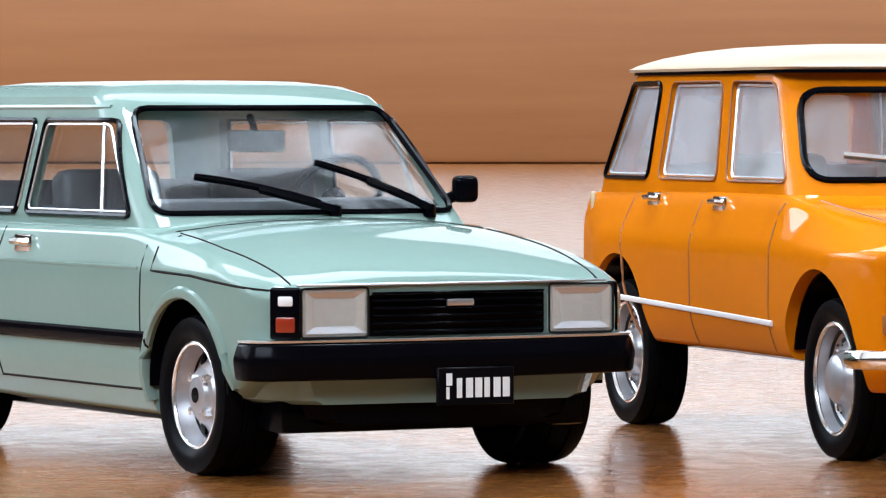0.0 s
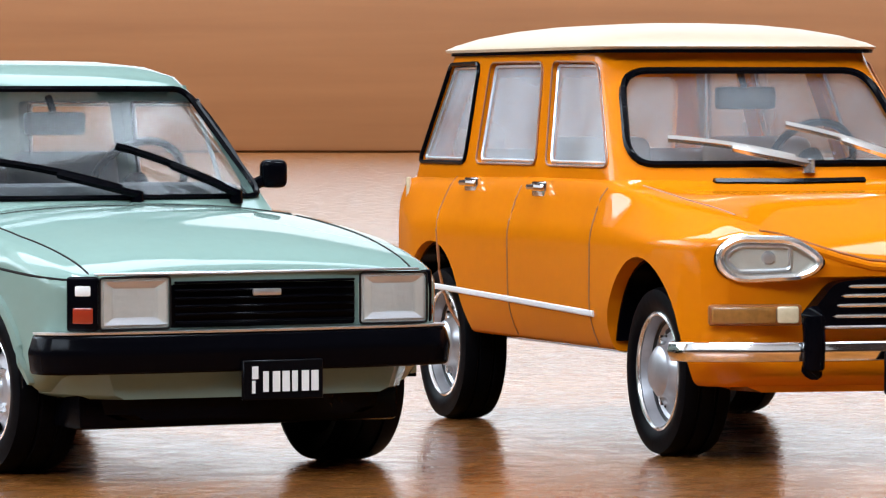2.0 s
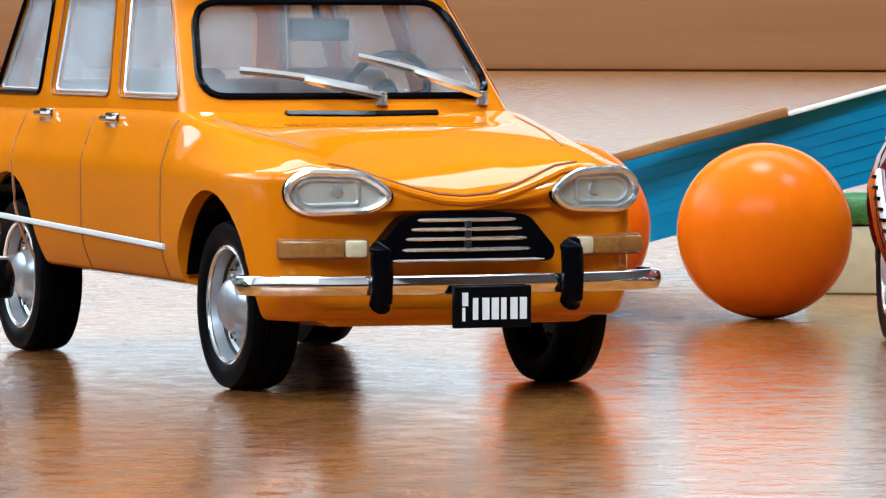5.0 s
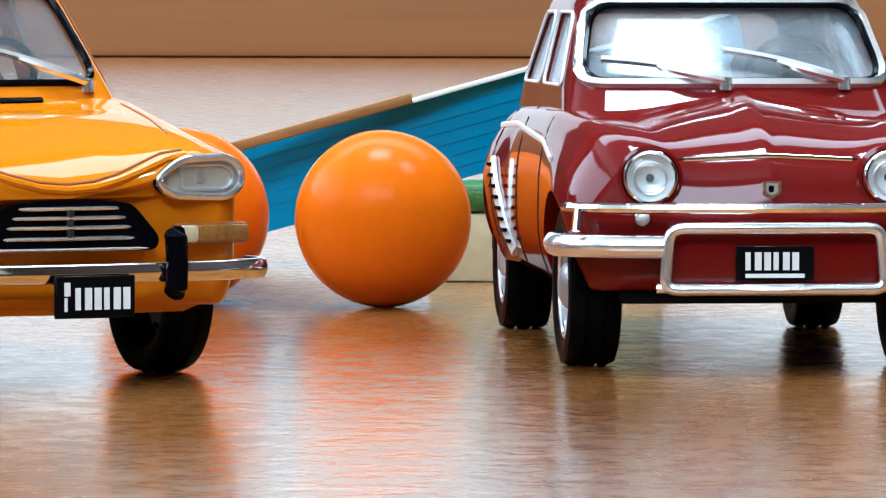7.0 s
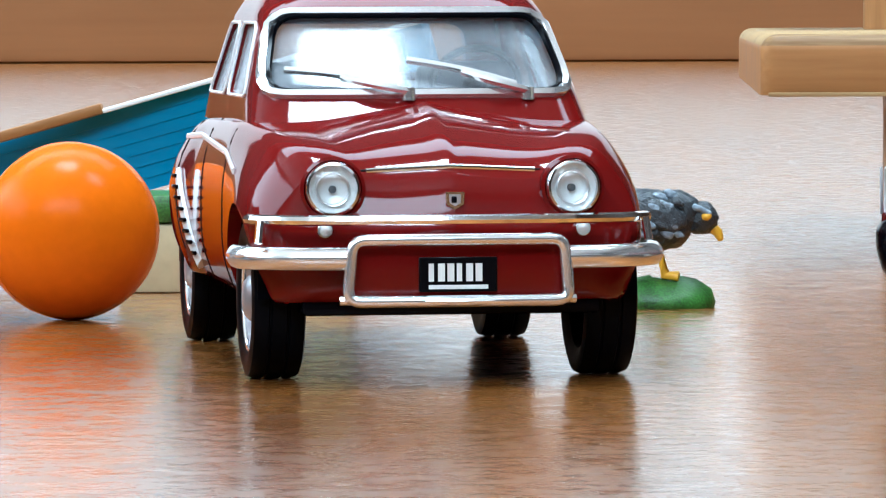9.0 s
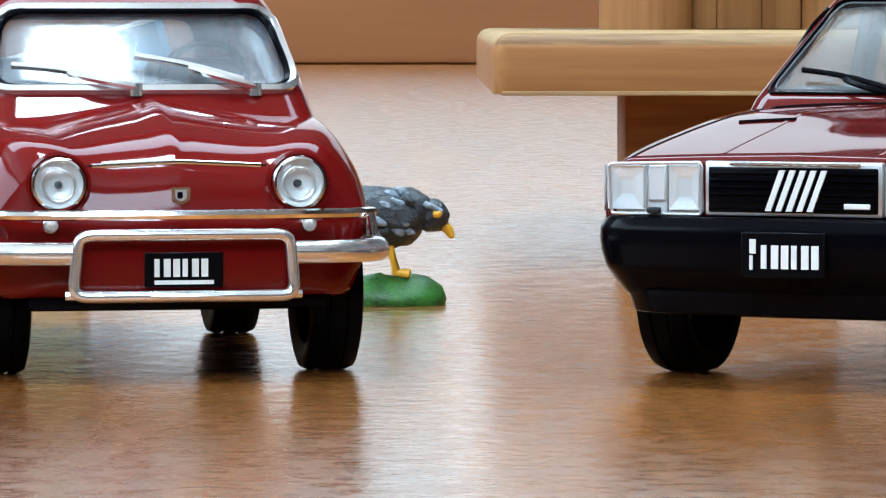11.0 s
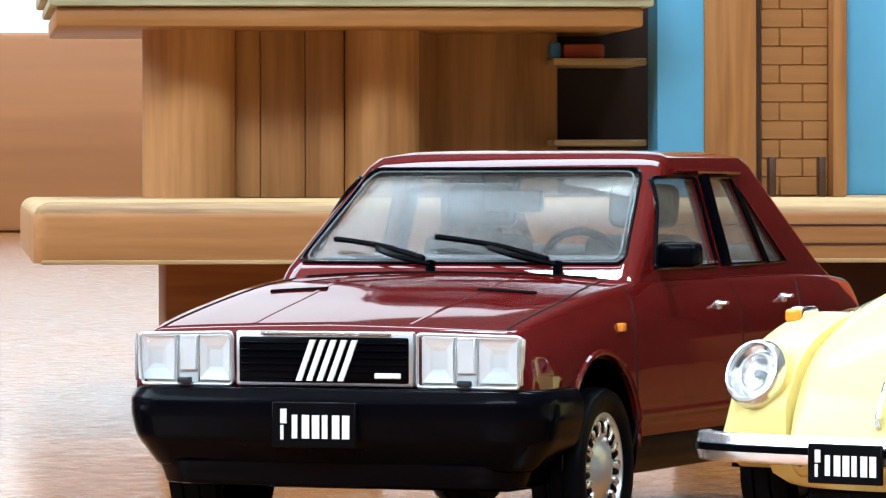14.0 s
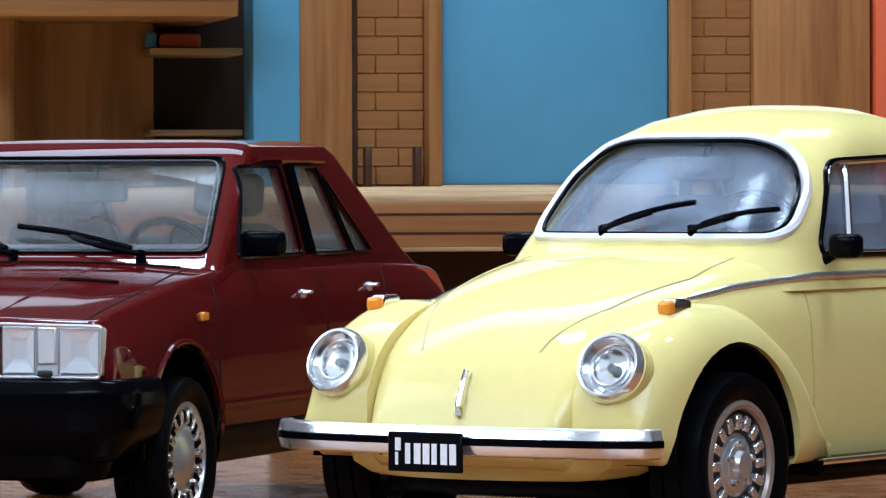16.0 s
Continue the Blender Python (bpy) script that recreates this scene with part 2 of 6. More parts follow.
def thin_glass(name, tint, rough, ior, haze=0.0, veil_tint=(0.75, 0.79, 0.84)):
    """A thin pane: it lets light straight through and mirrors by its Fresnel gloss; a patchy diffuse veil stands for
    cloudy plastic and painted soft reflections.
    """
    m = bpy.data.materials.new(name)
    m.use_nodes = True
    nt = m.node_tree
    nt.nodes.remove(nt.nodes["Principled BSDF"])
    clear, gloss, mix, fr = (nt.nodes.new("ShaderNode" + k) for k in ("BsdfTransparent", "BsdfGlossy", "MixShader", "LayerWeight"))
    fifth, scaled = nt.nodes.new("ShaderNodeMath"), nt.nodes.new("ShaderNodeMath")
    clear.inputs["Color"].default_value = (*tint, 1)
    gloss.inputs["Roughness"].default_value = rough
    fifth.operation, scaled.operation = "POWER", "MULTIPLY_ADD"
    fifth.inputs[1].default_value = 5
    f0 = ((ior - 1) / (ior + 1)) ** 2
    scaled.inputs[1].default_value, scaled.inputs[2].default_value = 1 - f0, f0
    nt.links.new(fr.outputs["Facing"], fifth.inputs[0])
    nt.links.new(fifth.outputs[0], scaled.inputs[0])
    nt.links.new(scaled.outputs[0], mix.inputs["Fac"])
    nt.links.new(clear.outputs[0], mix.inputs[1])
    nt.links.new(gloss.outputs[0], mix.inputs[2])
    veiled, veil, cloud, amount = (nt.nodes.new(k) for k in ("ShaderNodeMixShader", "ShaderNodeBsdfDiffuse", "ShaderNodeTexNoise", "ShaderNodeMapRange"))
    veil.inputs["Color"].default_value = (*veil_tint, 1)
    cloud.inputs["Scale"].default_value, cloud.inputs["Detail"].default_value = 120, 3
    amount.inputs["From Min"].default_value, amount.inputs["From Max"].default_value = 0.3, 0.7
    amount.inputs["To Min"].default_value, amount.inputs["To Max"].default_value = haze * 0.5, haze * 1.5
    co = nt.nodes.new("ShaderNodeTexCoord")
    nt.links.new(co.outputs["Object"], cloud.inputs["Vector"])
    nt.links.new(cloud.outputs["Fac"], amount.inputs["Value"])
    nt.links.new(amount.outputs["Result"], veiled.inputs["Fac"])
    nt.links.new(mix.outputs[0], veiled.inputs[1])
    nt.links.new(veil.outputs[0], veiled.inputs[2])
    nt.links.new(veiled.outputs[0], nt.nodes["Material Output"].inputs["Surface"])
    return m


M["glass"] = thin_glass("window_glass", (0.93, 0.95, 0.96), 0.2, 1.6, 0.1)
M["cloudy_glass"] = thin_glass("cloudy_window_plastic", (0.95, 0.96, 0.97), 0.12, 1.4, 0.2)
M["clear_glass"] = thin_glass("clear_window_glass", (0.95, 0.97, 0.97), 0.06, 1.22, 0.02)
# a tan diffuse veil paints the reflections in the burgundy car's windows
M["tan_veil_glass"] = thin_glass("tan_veiled_window_plastic", (0.92, 0.93, 0.94), 0.15, 1.2, 0.11, (0.5, 0.45, 0.38))
M["tan_veil_screen"] = thin_glass("tan_veiled_windscreen_plastic", (0.9, 0.91, 0.92), 0.15, 1.2, 0.055, (0.5, 0.47, 0.42))
M["misty_screen"] = thin_glass("misty_windscreen_plastic", (0.95, 0.96, 0.97), 0.1, 1.4, 0.07)
M["hazy_glass"] = thin_glass("hazy_windscreen_plastic", (0.95, 0.96, 0.97), 0.1, 1.22, 0.035)
M["blue_grey_glass"] = thin_glass("smoky_window_plastic", (0.78, 0.8, 0.84), 0.15, 1.25, 0.13, (0.55, 0.62, 0.74))
M["lens"] = thin_glass("clear_lamp_lens", (0.96, 0.97, 0.97), 0.05, 1.5)


# ---- building helpers ----


def part(name, bm, mat, parent=None, label="", smooth=38):
    """Links a bmesh, drawn in full-size metres, as one mesh object under a thing."""
    me = bpy.data.meshes.new(name)
    bmesh.ops.recalc_face_normals(bm, faces=bm.faces)
    bm.to_mesh(me)
    bm.free()
    me.transform(Matrix.Scale(U, 4))
    for one in mat if isinstance(mat, (list, tuple)) else [mat]:
        me.materials.append(one)
    me.shade_smooth()
    me.set_sharp_from_angle(angle=radians(smooth))
    ob = new(name, me)
    ob.parent = parent
    if label:
        ob["label"] = label
    return ob


def thing(name, x, y, z=0.0, rz=0.0, label="", category="", group=""):
    ob = new(name)
    ob.empty_display_size = 0.01
    ob.matrix_world = pose(x * U, y * U, z * U, 0, 0, rz)
    return tagged(ob, label, category, group)


def box(x0, x1, y0, y1, z0, z1, bevel=0.0, seg=2):
    bm = bmesh.new()
    bmesh.ops.create_cube(bm, size=1)
    for v in bm.verts:
        v.co = ((x0 + x1) / 2 + v.co.x * (x1 - x0), (y0 + y1) / 2 + v.co.y * (y1 - y0), (z0 + z1) / 2 + v.co.z * (z1 - z0))
    if bevel:
        bmesh.ops.bevel(bm, geom=bm.edges[:], offset=bevel, segments=seg, profile=0.5, affect="EDGES")
    return bm


def rounded(points, radii, k=4):
    """A polyline with its inner corners rounded; the number of points depends on the corners alone."""
    out = [Vector(points[0])]
    for a, b, c, r in zip(points, points[1:], points[2:], radii):
        a, b, c = Vector(a), Vector(b), Vector(c)
        p = b + (a - b).normalized() * min(r, (a - b).length * 0.49)
        q = b + (c - b).normalized() * min(r, (c - b).length * 0.49)
        out += [(1 - s) ** 2 * p + 2 * s * (1 - s) * b + s * s * q for s in (i / k for i in range(k + 1))]
    return out + [Vector(points[-1])]


def closed(points, r, k=4):
    """A closed outline with rounded corners."""
    n = len(points)
    rr = r if isinstance(r, (list, tuple)) else [r] * n
    out = []
    for i in range(n):
        out += rounded([points[i - 1], points[i], points[(i + 1) % n]], [rr[i]], k)[1:-1]
    return out


def skin(rings):
    """A closed solid through rings of equally many points."""
    bm = bmesh.new()
    rows = [[bm.verts.new(p) for p in ring] for ring in rings]
    n = len(rows[0])
    for a, b in zip(rows, rows[1:]):
        for i in range(n):
            bm.faces.new((a[i], a[(i + 1) % n], b[(i + 1) % n], b[i]))
    bm.faces.new(rows[0][::-1])
    bm.faces.new(rows[-1])
    bmesh.ops.recalc_face_normals(bm, faces=bm.faces)
    return bm


def prism(outline, axis, a, b, bevel=0.0):
    """An outline of (u, v) drawn along an axis from a to b. u, v are (y, z), (x, z) or (x, y)."""
    place = {"x": lambda u, v, w: (w, u, v), "y": lambda u, v, w: (u, w, v), "z": lambda u, v, w: (u, v, w)}[axis]
    bm = skin([[place(u, v, w) for u, v in outline] for w in (a, b)])
    if bevel:
        ends = [e for e in bm.edges if any(len(f.verts) > 4 or len(outline) == 4 for f in e.link_faces) and not all(len(f.verts) == 4 for f in e.link_faces)] or bm.edges[:]
        bmesh.ops.bevel(bm, geom=ends, offset=bevel, segments=2, profile=0.5, affect="EDGES")
    return bm


def lathe(profile, n=40, axis="y"):
    """A solid of revolution through (radius, height) pairs; ends with radius 0 close it."""
    bm = bmesh.new()
    rows = []
    for r, h in profile:
        row = []
        for i in range(n if r > 1e-6 else 1):
            a = 2 * math.pi * i / n
            u, v = r * math.cos(a), r * math.sin(a)
            row.append(bm.verts.new({"y": (u, h, v), "z": (u, v, h), "x": (h, u, v)}[axis]))
        rows.append(row)
    for a, b in zip(rows, rows[1:]):
        for i in range(n):
            ring = [a[i % len(a)], a[(i + 1) % len(a)], b[(i + 1) % len(b)], b[i % len(b)]]
            ring = list(dict.fromkeys(ring))
            if len(ring) > 2:
                bm.faces.new(ring)
    return bm


def tube(points, r, n=8, flat=1.0):
    """A rod along points; flat presses its cross-section."""
    pts = [Vector(p) for p in points]
    rings, up = [], Vector((0, 0, 1))
    for i, p in enumerate(pts):
        d = (pts[min(i + 1, len(pts) - 1)] - pts[max(i - 1, 0)]).normalized()
        side = d.cross(up if abs(d.z) < 0.95 else Vector((0, 1, 0))).normalized()
        over = side.cross(d)
        rings.append([p + side * (r * flat * math.cos(a)) + over * (r * math.sin(a)) for a in (2 * math.pi * j / n for j in range(n))])
    return skin(rings)


def join(*parts):
    """One bmesh out of several."""
    out = bmesh.new()
    for bm in parts:
        me = bpy.data.meshes.new("piece")
        bm.to_mesh(me)
        bm.free()
        out.from_mesh(me)
        bpy.data.meshes.remove(me)
    return out


def moved(bm, m):
    bmesh.ops.transform(bm, matrix=m, verts=bm.verts)
    return bm


def mirrored(bm):
    bmesh.ops.scale(bm, vec=(1, -1, 1), verts=bm.verts)
    bmesh.ops.reverse_faces(bm, faces=bm.faces)
    return bm


def carve(bm, cutters, operation="DIFFERENCE"):
    """Cuts solids out of a solid one after the other, or keeps what they share."""
    for cutter in cutters:
        bmesh.ops.recalc_face_normals(bm, faces=bm.faces)
        bmesh.ops.recalc_face_normals(cutter, faces=cutter.faces)
        before, best = abs(bm.calc_volume()), None
        for solver in ("MANIFOLD", "EXACT"):
            made = []
            for one in (bm, cutter):
                me = bpy.data.meshes.new("piece")
                one.to_mesh(me)
                made.append(new("piece", me))
            mod = made[0].modifiers.new("cut", "BOOLEAN")
            mod.object, mod.operation, mod.solver = made[1], operation, solver
            me = bpy.data.meshes.new_from_object(made[0].evaluated_get(bpy.context.evaluated_depsgraph_get()))
            out = bmesh.new()
            out.from_mesh(me)
            bpy.data.meshes.remove(me)
            for ob in made:
                data = ob.data
                bpy.data.objects.remove(ob)
                bpy.data.meshes.remove(data)
            after = abs(out.calc_volume())
            if best is not None:
                best.free()
            best = out
            if len(out.faces) and after < before * 0.99999:
                break
        bm.free()
        cutter.free()
        bm = best
    return bm


def curve(*knots):
    """A smooth monotone curve through (x, value) knots."""
    xs, ys = np.array(knots, float).T
    d = np.diff(ys) / np.diff(xs)
    m = np.concatenate([[d[0]], np.where(d[:-1] * d[1:] > 0, 2 * d[:-1] * d[1:] / np.where(d[:-1] + d[1:] == 0, 1, d[:-1] + d[1:]), 0), [d[-1]]])

    def at(x):
        i = int(np.clip(np.searchsorted(xs, x) - 1, 0, len(xs) - 2))
        h = xs[i + 1] - xs[i]
        s = min(max((x - xs[i]) / h, 0), 1)
        return float((1 + 2 * s) * (1 - s) ** 2 * ys[i] + s * (1 - s) ** 2 * h * m[i] + s * s * (3 - 2 * s) * ys[i + 1] + s * s * (s - 1) * h * m[i + 1])

    return at


class Skin:
    """Finds the outside of a solid, to lay seams, strips and lamps on it."""

    def __init__(self, *solids):

        self.trees = [BVHTree.FromBMesh(s) for s in solids]

    def meet(self, origin, way):
        found = [hit for tree in self.trees if (hit := tree.ray_cast(Vector(origin), Vector(way)))[0] is not None]
        return min(found, key=lambda h: h[3])[0] if found else None

    def side(self, x, z, sign=-1):
        return self.meet((x, 3 * sign, z), (0, -sign, 0))

    def front(self, y, z):
        return self.meet((4, y, z), (-1, 0, 0))

    def top(self, x, y):
        return self.meet((x, y, 4), (0, 0, -1))

    def line(self, kind, points, sign=-1, step=0.05, lift=0.0):
        """Points along a polyline, laid on the solid from the side, the front or the top."""
        out = []
        for (u0, v0), (u1, v1) in zip(points, points[1:]):
            n = max(1, int(math.hypot(u1 - u0, v1 - v0) / step))
            for i in range(n + ((u1, v1) == tuple(points[-1]))):
                u, v = u0 + (u1 - u0) * i / n, v0 + (v1 - v0) * i / n
                p = self.side(u, v, sign) if kind == "side" else self.front(u, v) if kind == "front" else self.top(u, v)
                if p is not None:
                    out.append(p + lift * {"side": Vector((0, sign, 0)), "front": Vector((1, 0, 0)), "top": Vector((0, 0, 1))}[kind])
        return out

# ---- parts that all the toy cars share ----


def hull(x0, x1, ring, n=64, r0=0.06, r1=0.06, bow0=0.0, bow1=0.0, half=0.75):
    """A car's lower body: half rings of (y, z) from the keel to the top, rounded off at the tail and the nose, bowed in plan."""
    xs = sorted({*np.linspace(x0, x1, n), *(x0 + r0 * (1 - math.cos(a)) for a in np.linspace(0, 1.57, 6)), *(x1 - r1 * (1 - math.cos(a)) for a in np.linspace(0, 1.57, 6))})
    rings = []
    for x in xs:
        pts = ring(x)
        inset = 0.0
        if x - x0 < r0:
            inset = r0 - math.sqrt(max(0, r0 ** 2 - (r0 - (x - x0)) ** 2))
        if x1 - x < r1:
            inset = r1 - math.sqrt(max(0, r1 ** 2 - (r1 - (x1 - x)) ** 2))
        zmid = (pts[0][1] + pts[-1][1]) / 2
        full = []
        for y, z in pts:
            yy = max(0.0, y - inset) if y > 0 else 0.0
            zz = z - inset * 0.8 if z > zmid else z + inset * 0.8
            full.append((yy, zz))
        loop = full + [(-y, z) for y, z in reversed(full[1:-1])]
        k = bow1 * max(0, (x - 0.9) / (x1 - 0.9)) ** 2 if x > 0.9 else bow0 * max(0, (-0.9 - x) / (-0.9 - x0)) ** 2
        rings.append([(x - k * (y / half) ** 2, y, z) for y, z in loop])
    return skin(rings)


def cabin(levels, bow=0.06, inset=0.0, k=6):
    """A car's cabin as level outlines: (z, rear x, front x, rear half width, front half width, corner radius)."""
    rings = []
    for z, xr, xf, wr, wf, r in levels:
        xr, xf, wr, wf = xr + inset, xf - inset, wr - inset, wf - inset
        pts = []
        for a, b in (((xf, -wf), (xf, wf)), ((xf, wf), (xr, wr)), ((xr, wr), (xr, -wr)), ((xr, -wr), (xf, -wf))):
            pts.append(a)
        out = closed(pts, r, k)
        # dense straight runs, so that the front and rear can bow
        dense = []
        for i, p in enumerate(out):
            q = out[(i + 1) % len(out)]
            m = 8 if (i + 1) % (k + 1) == 0 else 1
            dense += [p.lerp(q, j / m) for j in range(m)]
        mid = (xr + xf) / 2
        ring = []
        for p in dense:
            w = wf if p.x > mid else wr
            s = (p.x - mid) / (xf - mid) if p.x > mid else (mid - p.x) / (mid - xr)
            ring.append((p.x + (1 if p.x > mid else -1) * bow * max(0, s) ** 3 * (1 - (p.y / max(w, 0.01)) ** 2), p.y, z - inset * (0.9 if z > 1.2 else 0)))
        rings.append(ring)
    return skin(rings)


def wells(wheelbase, r, z, inner=0.45, outer=1.1, front=True, rear=True):
    out = []
    for x in ([wheelbase / 2] if front else []) + ([-wheelbase / 2] if rear else []):
        for s in (1, -1):
            c = lathe([(0, inner), (r, inner), (r, outer), (0, outer)], 40)
            moved(c, Matrix.Translation((x, 0, z)))
            out.append(c if s > 0 else mirrored(c))
    return out


def arch_liner(parent, x, sign, r, z, y0, y1, low):
    bm = lathe([(0, y0), (r, y0), (r, y1), (r - 0.012, y1), (r - 0.012, y0 + 0.015), (0, y0 + 0.015)], 36)
    moved(bm, Matrix.Translation((x, 0, z)))
    cut = [v for v in bm.verts if v.co.z < low]
    bmesh.ops.delete(bm, geom=cut, context="VERTS")
    return part("arch_liner", bm if sign > 0 else mirrored(bm), M["black"], parent)


def wheel(parent, x, sign, track, r, width, style, rim_r, turn=0.0):
    """A wheel: tyre with grooves, rim, hub; the outside faces along sign."""
    h = width / 2
    tyre = lathe([(rim_r, -h * 0.8), (r * 0.88, -h), (r * 0.97, -h * 0.92), (r, -h * 0.68), (r, -h * 0.4), (r - 0.008, -h * 0.36), (r - 0.008, -h * 0.3),
                  (r, -h * 0.26), (r, h * 0.26), (r - 0.008, h * 0.3), (r - 0.008, h * 0.36), (r, h * 0.4), (r, h * 0.68), (r * 0.97, h * 0.92), (r * 0.88, h),
                  (rim_r * 1.1, h * 0.95), (rim_r, h * 0.8), (rim_r, -h * 0.8)], 48)
    d = h * 0.8
    rims = {
        "steel": [(rim_r, -d), (rim_r * 1.02, d), (rim_r * 0.95, d), (rim_r * 0.88, d * 0.5), (rim_r * 0.8, d * 0.25), (rim_r * 0.62, d * 0.45), (rim_r * 0.5, d * 0.75), (rim_r * 0.36, d * 0.8), (rim_r * 0.33, d * 0.95), (0, d * 1.05)],
        "dish": [(rim_r, -d), (rim_r * 1.02, d), (rim_r * 0.95, d), (rim_r * 0.9, d * 0.4), (rim_r * 0.78, d * 0.2), (rim_r * 0.55, d * 0.3), (rim_r * 0.45, d * 0.55), (rim_r * 0.42, d * 1.0), (rim_r * 0.3, d * 1.25), (0, d * 1.3)],
        "flat": [(rim_r, -d), (rim_r * 1.02, d), (rim_r * 0.94, d * 1.02), (rim_r * 0.88, d * 0.75), (rim_r * 0.55, d * 0.85), (rim_r * 0.3, d * 0.95), (0, d)],
    }
    profile = rims[{"fiat": "steel", "ami": "dish", "plain": "dish", "alloy": "flat", "slots": "steel"}[style]]
    rim = lathe(profile, 48)
    place = pose(x, 0, r) @ pose(0, 0, 0, 0, 0, turn)
    place.translation = (x, sign * track / 2, r)
    flip = Matrix.Identity(4) if sign > 0 else Matrix.Rotation(math.pi, 4, "Z")
    m = place @ flip
    hub = new("wheel")
    hub.parent, hub.empty_display_size = parent, 0.003
    part("tyre", moved(tyre, m), M["rubber"], hub, "black grooved rubber tyre")
    # deep rims take a darker silver, with the shade inside them painted in
    part("rim", moved(rim, m), M["rim_shade" if style in ("fiat", "ami", "plain") else "silver"], hub, "silver wheel rim")
    turnings = [2 * math.pi * i / 40 for i in range(40)]
    if style in ("fiat", "ami", "plain"):
        high = 0.72 if style == "fiat" else 1.0
        part("rim_lip", moved(ring_tube([(rim_r * 0.97 * math.cos(a), d * 0.98, rim_r * 0.97 * math.sin(a)) for a in turnings], rim_r * 0.045, 8), m), M["bright_metal"], hub, "bright rim lip")
        part("hub_dome", moved(lathe([(0, d * 0.5), (rim_r * 0.36, d * 0.5), (rim_r * 0.33, d * high), (rim_r * 0.22, d * (high + 0.22)), (0, d * (high + 0.26))], 24), m), M["bright_metal" if style != "fiat" else "silver"], hub)

    def around(bm, radius, angle):
        """A piece laid out at the hub's top, brought to its place round the wheel."""
        return moved(moved(moved(bm, Matrix.Translation((0, 0, radius))), Matrix.Rotation(angle, 4, "Y")), m)

    def stud(radius, y0, y1, sides=12):
        return lathe([(0, y0), (radius, y0), (radius * 0.9, y1), (0, y1 + 0.002)], sides)

    if style == "fiat":
        part("rim_groove", moved(ring_tube([(rim_r * 0.86 * math.cos(a), d * 0.3, rim_r * 0.86 * math.sin(a)) for a in turnings], rim_r * 0.05, 6), m), M["black"], hub)
        part("hub_cap", moved(stud(rim_r * 0.16, d * 0.9, d * 1.03, 24), m), M["black"], hub, "dark hub centre")
        for i in range(8):
            part("wheel_hole", around(stud(rim_r * 0.125, d * 0.1, d * 0.47), rim_r * 0.69, math.pi * (i + 0.5) / 4), M["black"], hub)
        for i in range(4):
            part("wheel_nut", around(stud(rim_r * 0.09, d * 0.5, d * 0.95, 8), rim_r * 0.44, math.pi * (i + 0.5) / 2), M["bright_metal"], hub)
    if style == "slots":
        part("outer_ring", moved(ring_tube([(rim_r * 0.94 * math.cos(a), d * 0.92, rim_r * 0.94 * math.sin(a)) for a in turnings], rim_r * 0.085, 8), m), M["rust"], hub, "dull rusty silver outer ring")
        part("rim_groove", moved(lathe([(rim_r * 0.5, d * 0.6), (rim_r * 0.86, d * 0.6), (rim_r * 0.86, d * 0.74), (rim_r * 0.5, d * 0.78)], 40), m), M["charcoal"], hub)
        for i in range(16):
            part("wheel_bar", around(box(-rim_r * 0.075, rim_r * 0.075, d * 0.6, d * 0.98, -rim_r * 0.13, rim_r * 0.11, 0.005, 1), rim_r * 0.68, math.pi * i / 8), M["bright_metal"], hub)
        part("hub_cap", moved(lathe([(0, d * 0.6), (rim_r * 0.44, d * 0.6), (rim_r * 0.42, d * 0.85), (rim_r * 0.24, d * 1.0), (rim_r * 0.2, d * 1.25), (0, d * 1.3)], 24), m), M["silver"], hub)
        for i in range(5):
            part("wheel_nut", around(stud(rim_r * 0.06, d * 0.7, d * 1.15, 8), rim_r * 0.33, 2 * math.pi * i / 5), M["bright_metal"], hub)
    if style == "alloy":
        for i in range(15):
            part("wheel_slot", around(box(-rim_r * 0.06, rim_r * 0.06, d * 0.6, d * 0.96, -rim_r * 0.12, rim_r * 0.12, 0.006, 1), rim_r * 0.74, 2 * math.pi * i / 15), M["black"], hub)
        for i in range(15):
            part("wheel_petal", around(box(-rim_r * 0.05, rim_r * 0.05, d * 0.7, d * 1.02, -rim_r * 0.14, rim_r * 0.13, 0.008, 2), rim_r * 0.74, 2 * math.pi * (i + 0.5) / 15), M["bright_metal"], hub)
        part("hub_cap", moved(lathe([(0, d * 0.8), (rim_r * 0.52, d * 0.85), (rim_r * 0.4, d * 1.05), (rim_r * 0.2, d * 1.2), (0, d * 1.22)], 24), m), M["silver"], hub)
    if style in ("ami", "plain"):
        part("rim_groove", moved(ring_tube([(rim_r * 0.87 * math.cos(a), d * 0.34, rim_r * 0.87 * math.sin(a)) for a in turnings], rim_r * 0.035, 6), m), M["charcoal"], hub)
        for i in range(3):
            part("wheel_nut", around(stud(rim_r * 0.08, d * 0.2, d * 0.6, 8), rim_r * 0.6, 2 * math.pi * (i + 0.25) / 3), M["chrome"], hub)
        for i in range(6):
            part("wheel_slot", around(box(-rim_r * 0.16, rim_r * 0.16, d * 0.1, d * 0.285, -rim_r * 0.045, rim_r * 0.045, 0.006, 2), rim_r * 0.71, 2 * math.pi * i / 6 + 0.3), M["charcoal"], hub)
    return hub


def four_wheels(car, wheelbase, track_f, track_r, r, width, style, rim_r, turn=0.0, well=None, inner=0.42, low=0.27, outer=0.7):
    for x, track, t in ((wheelbase / 2, track_f, turn), (-wheelbase / 2, track_r, 0)):
        for s in (1, -1):
            wheel(car, x, s, track, r, width, style, rim_r, t)
            if well:
                arch_liner(car, x, s, well[0] - 0.004, well[1], inner, outer, low)


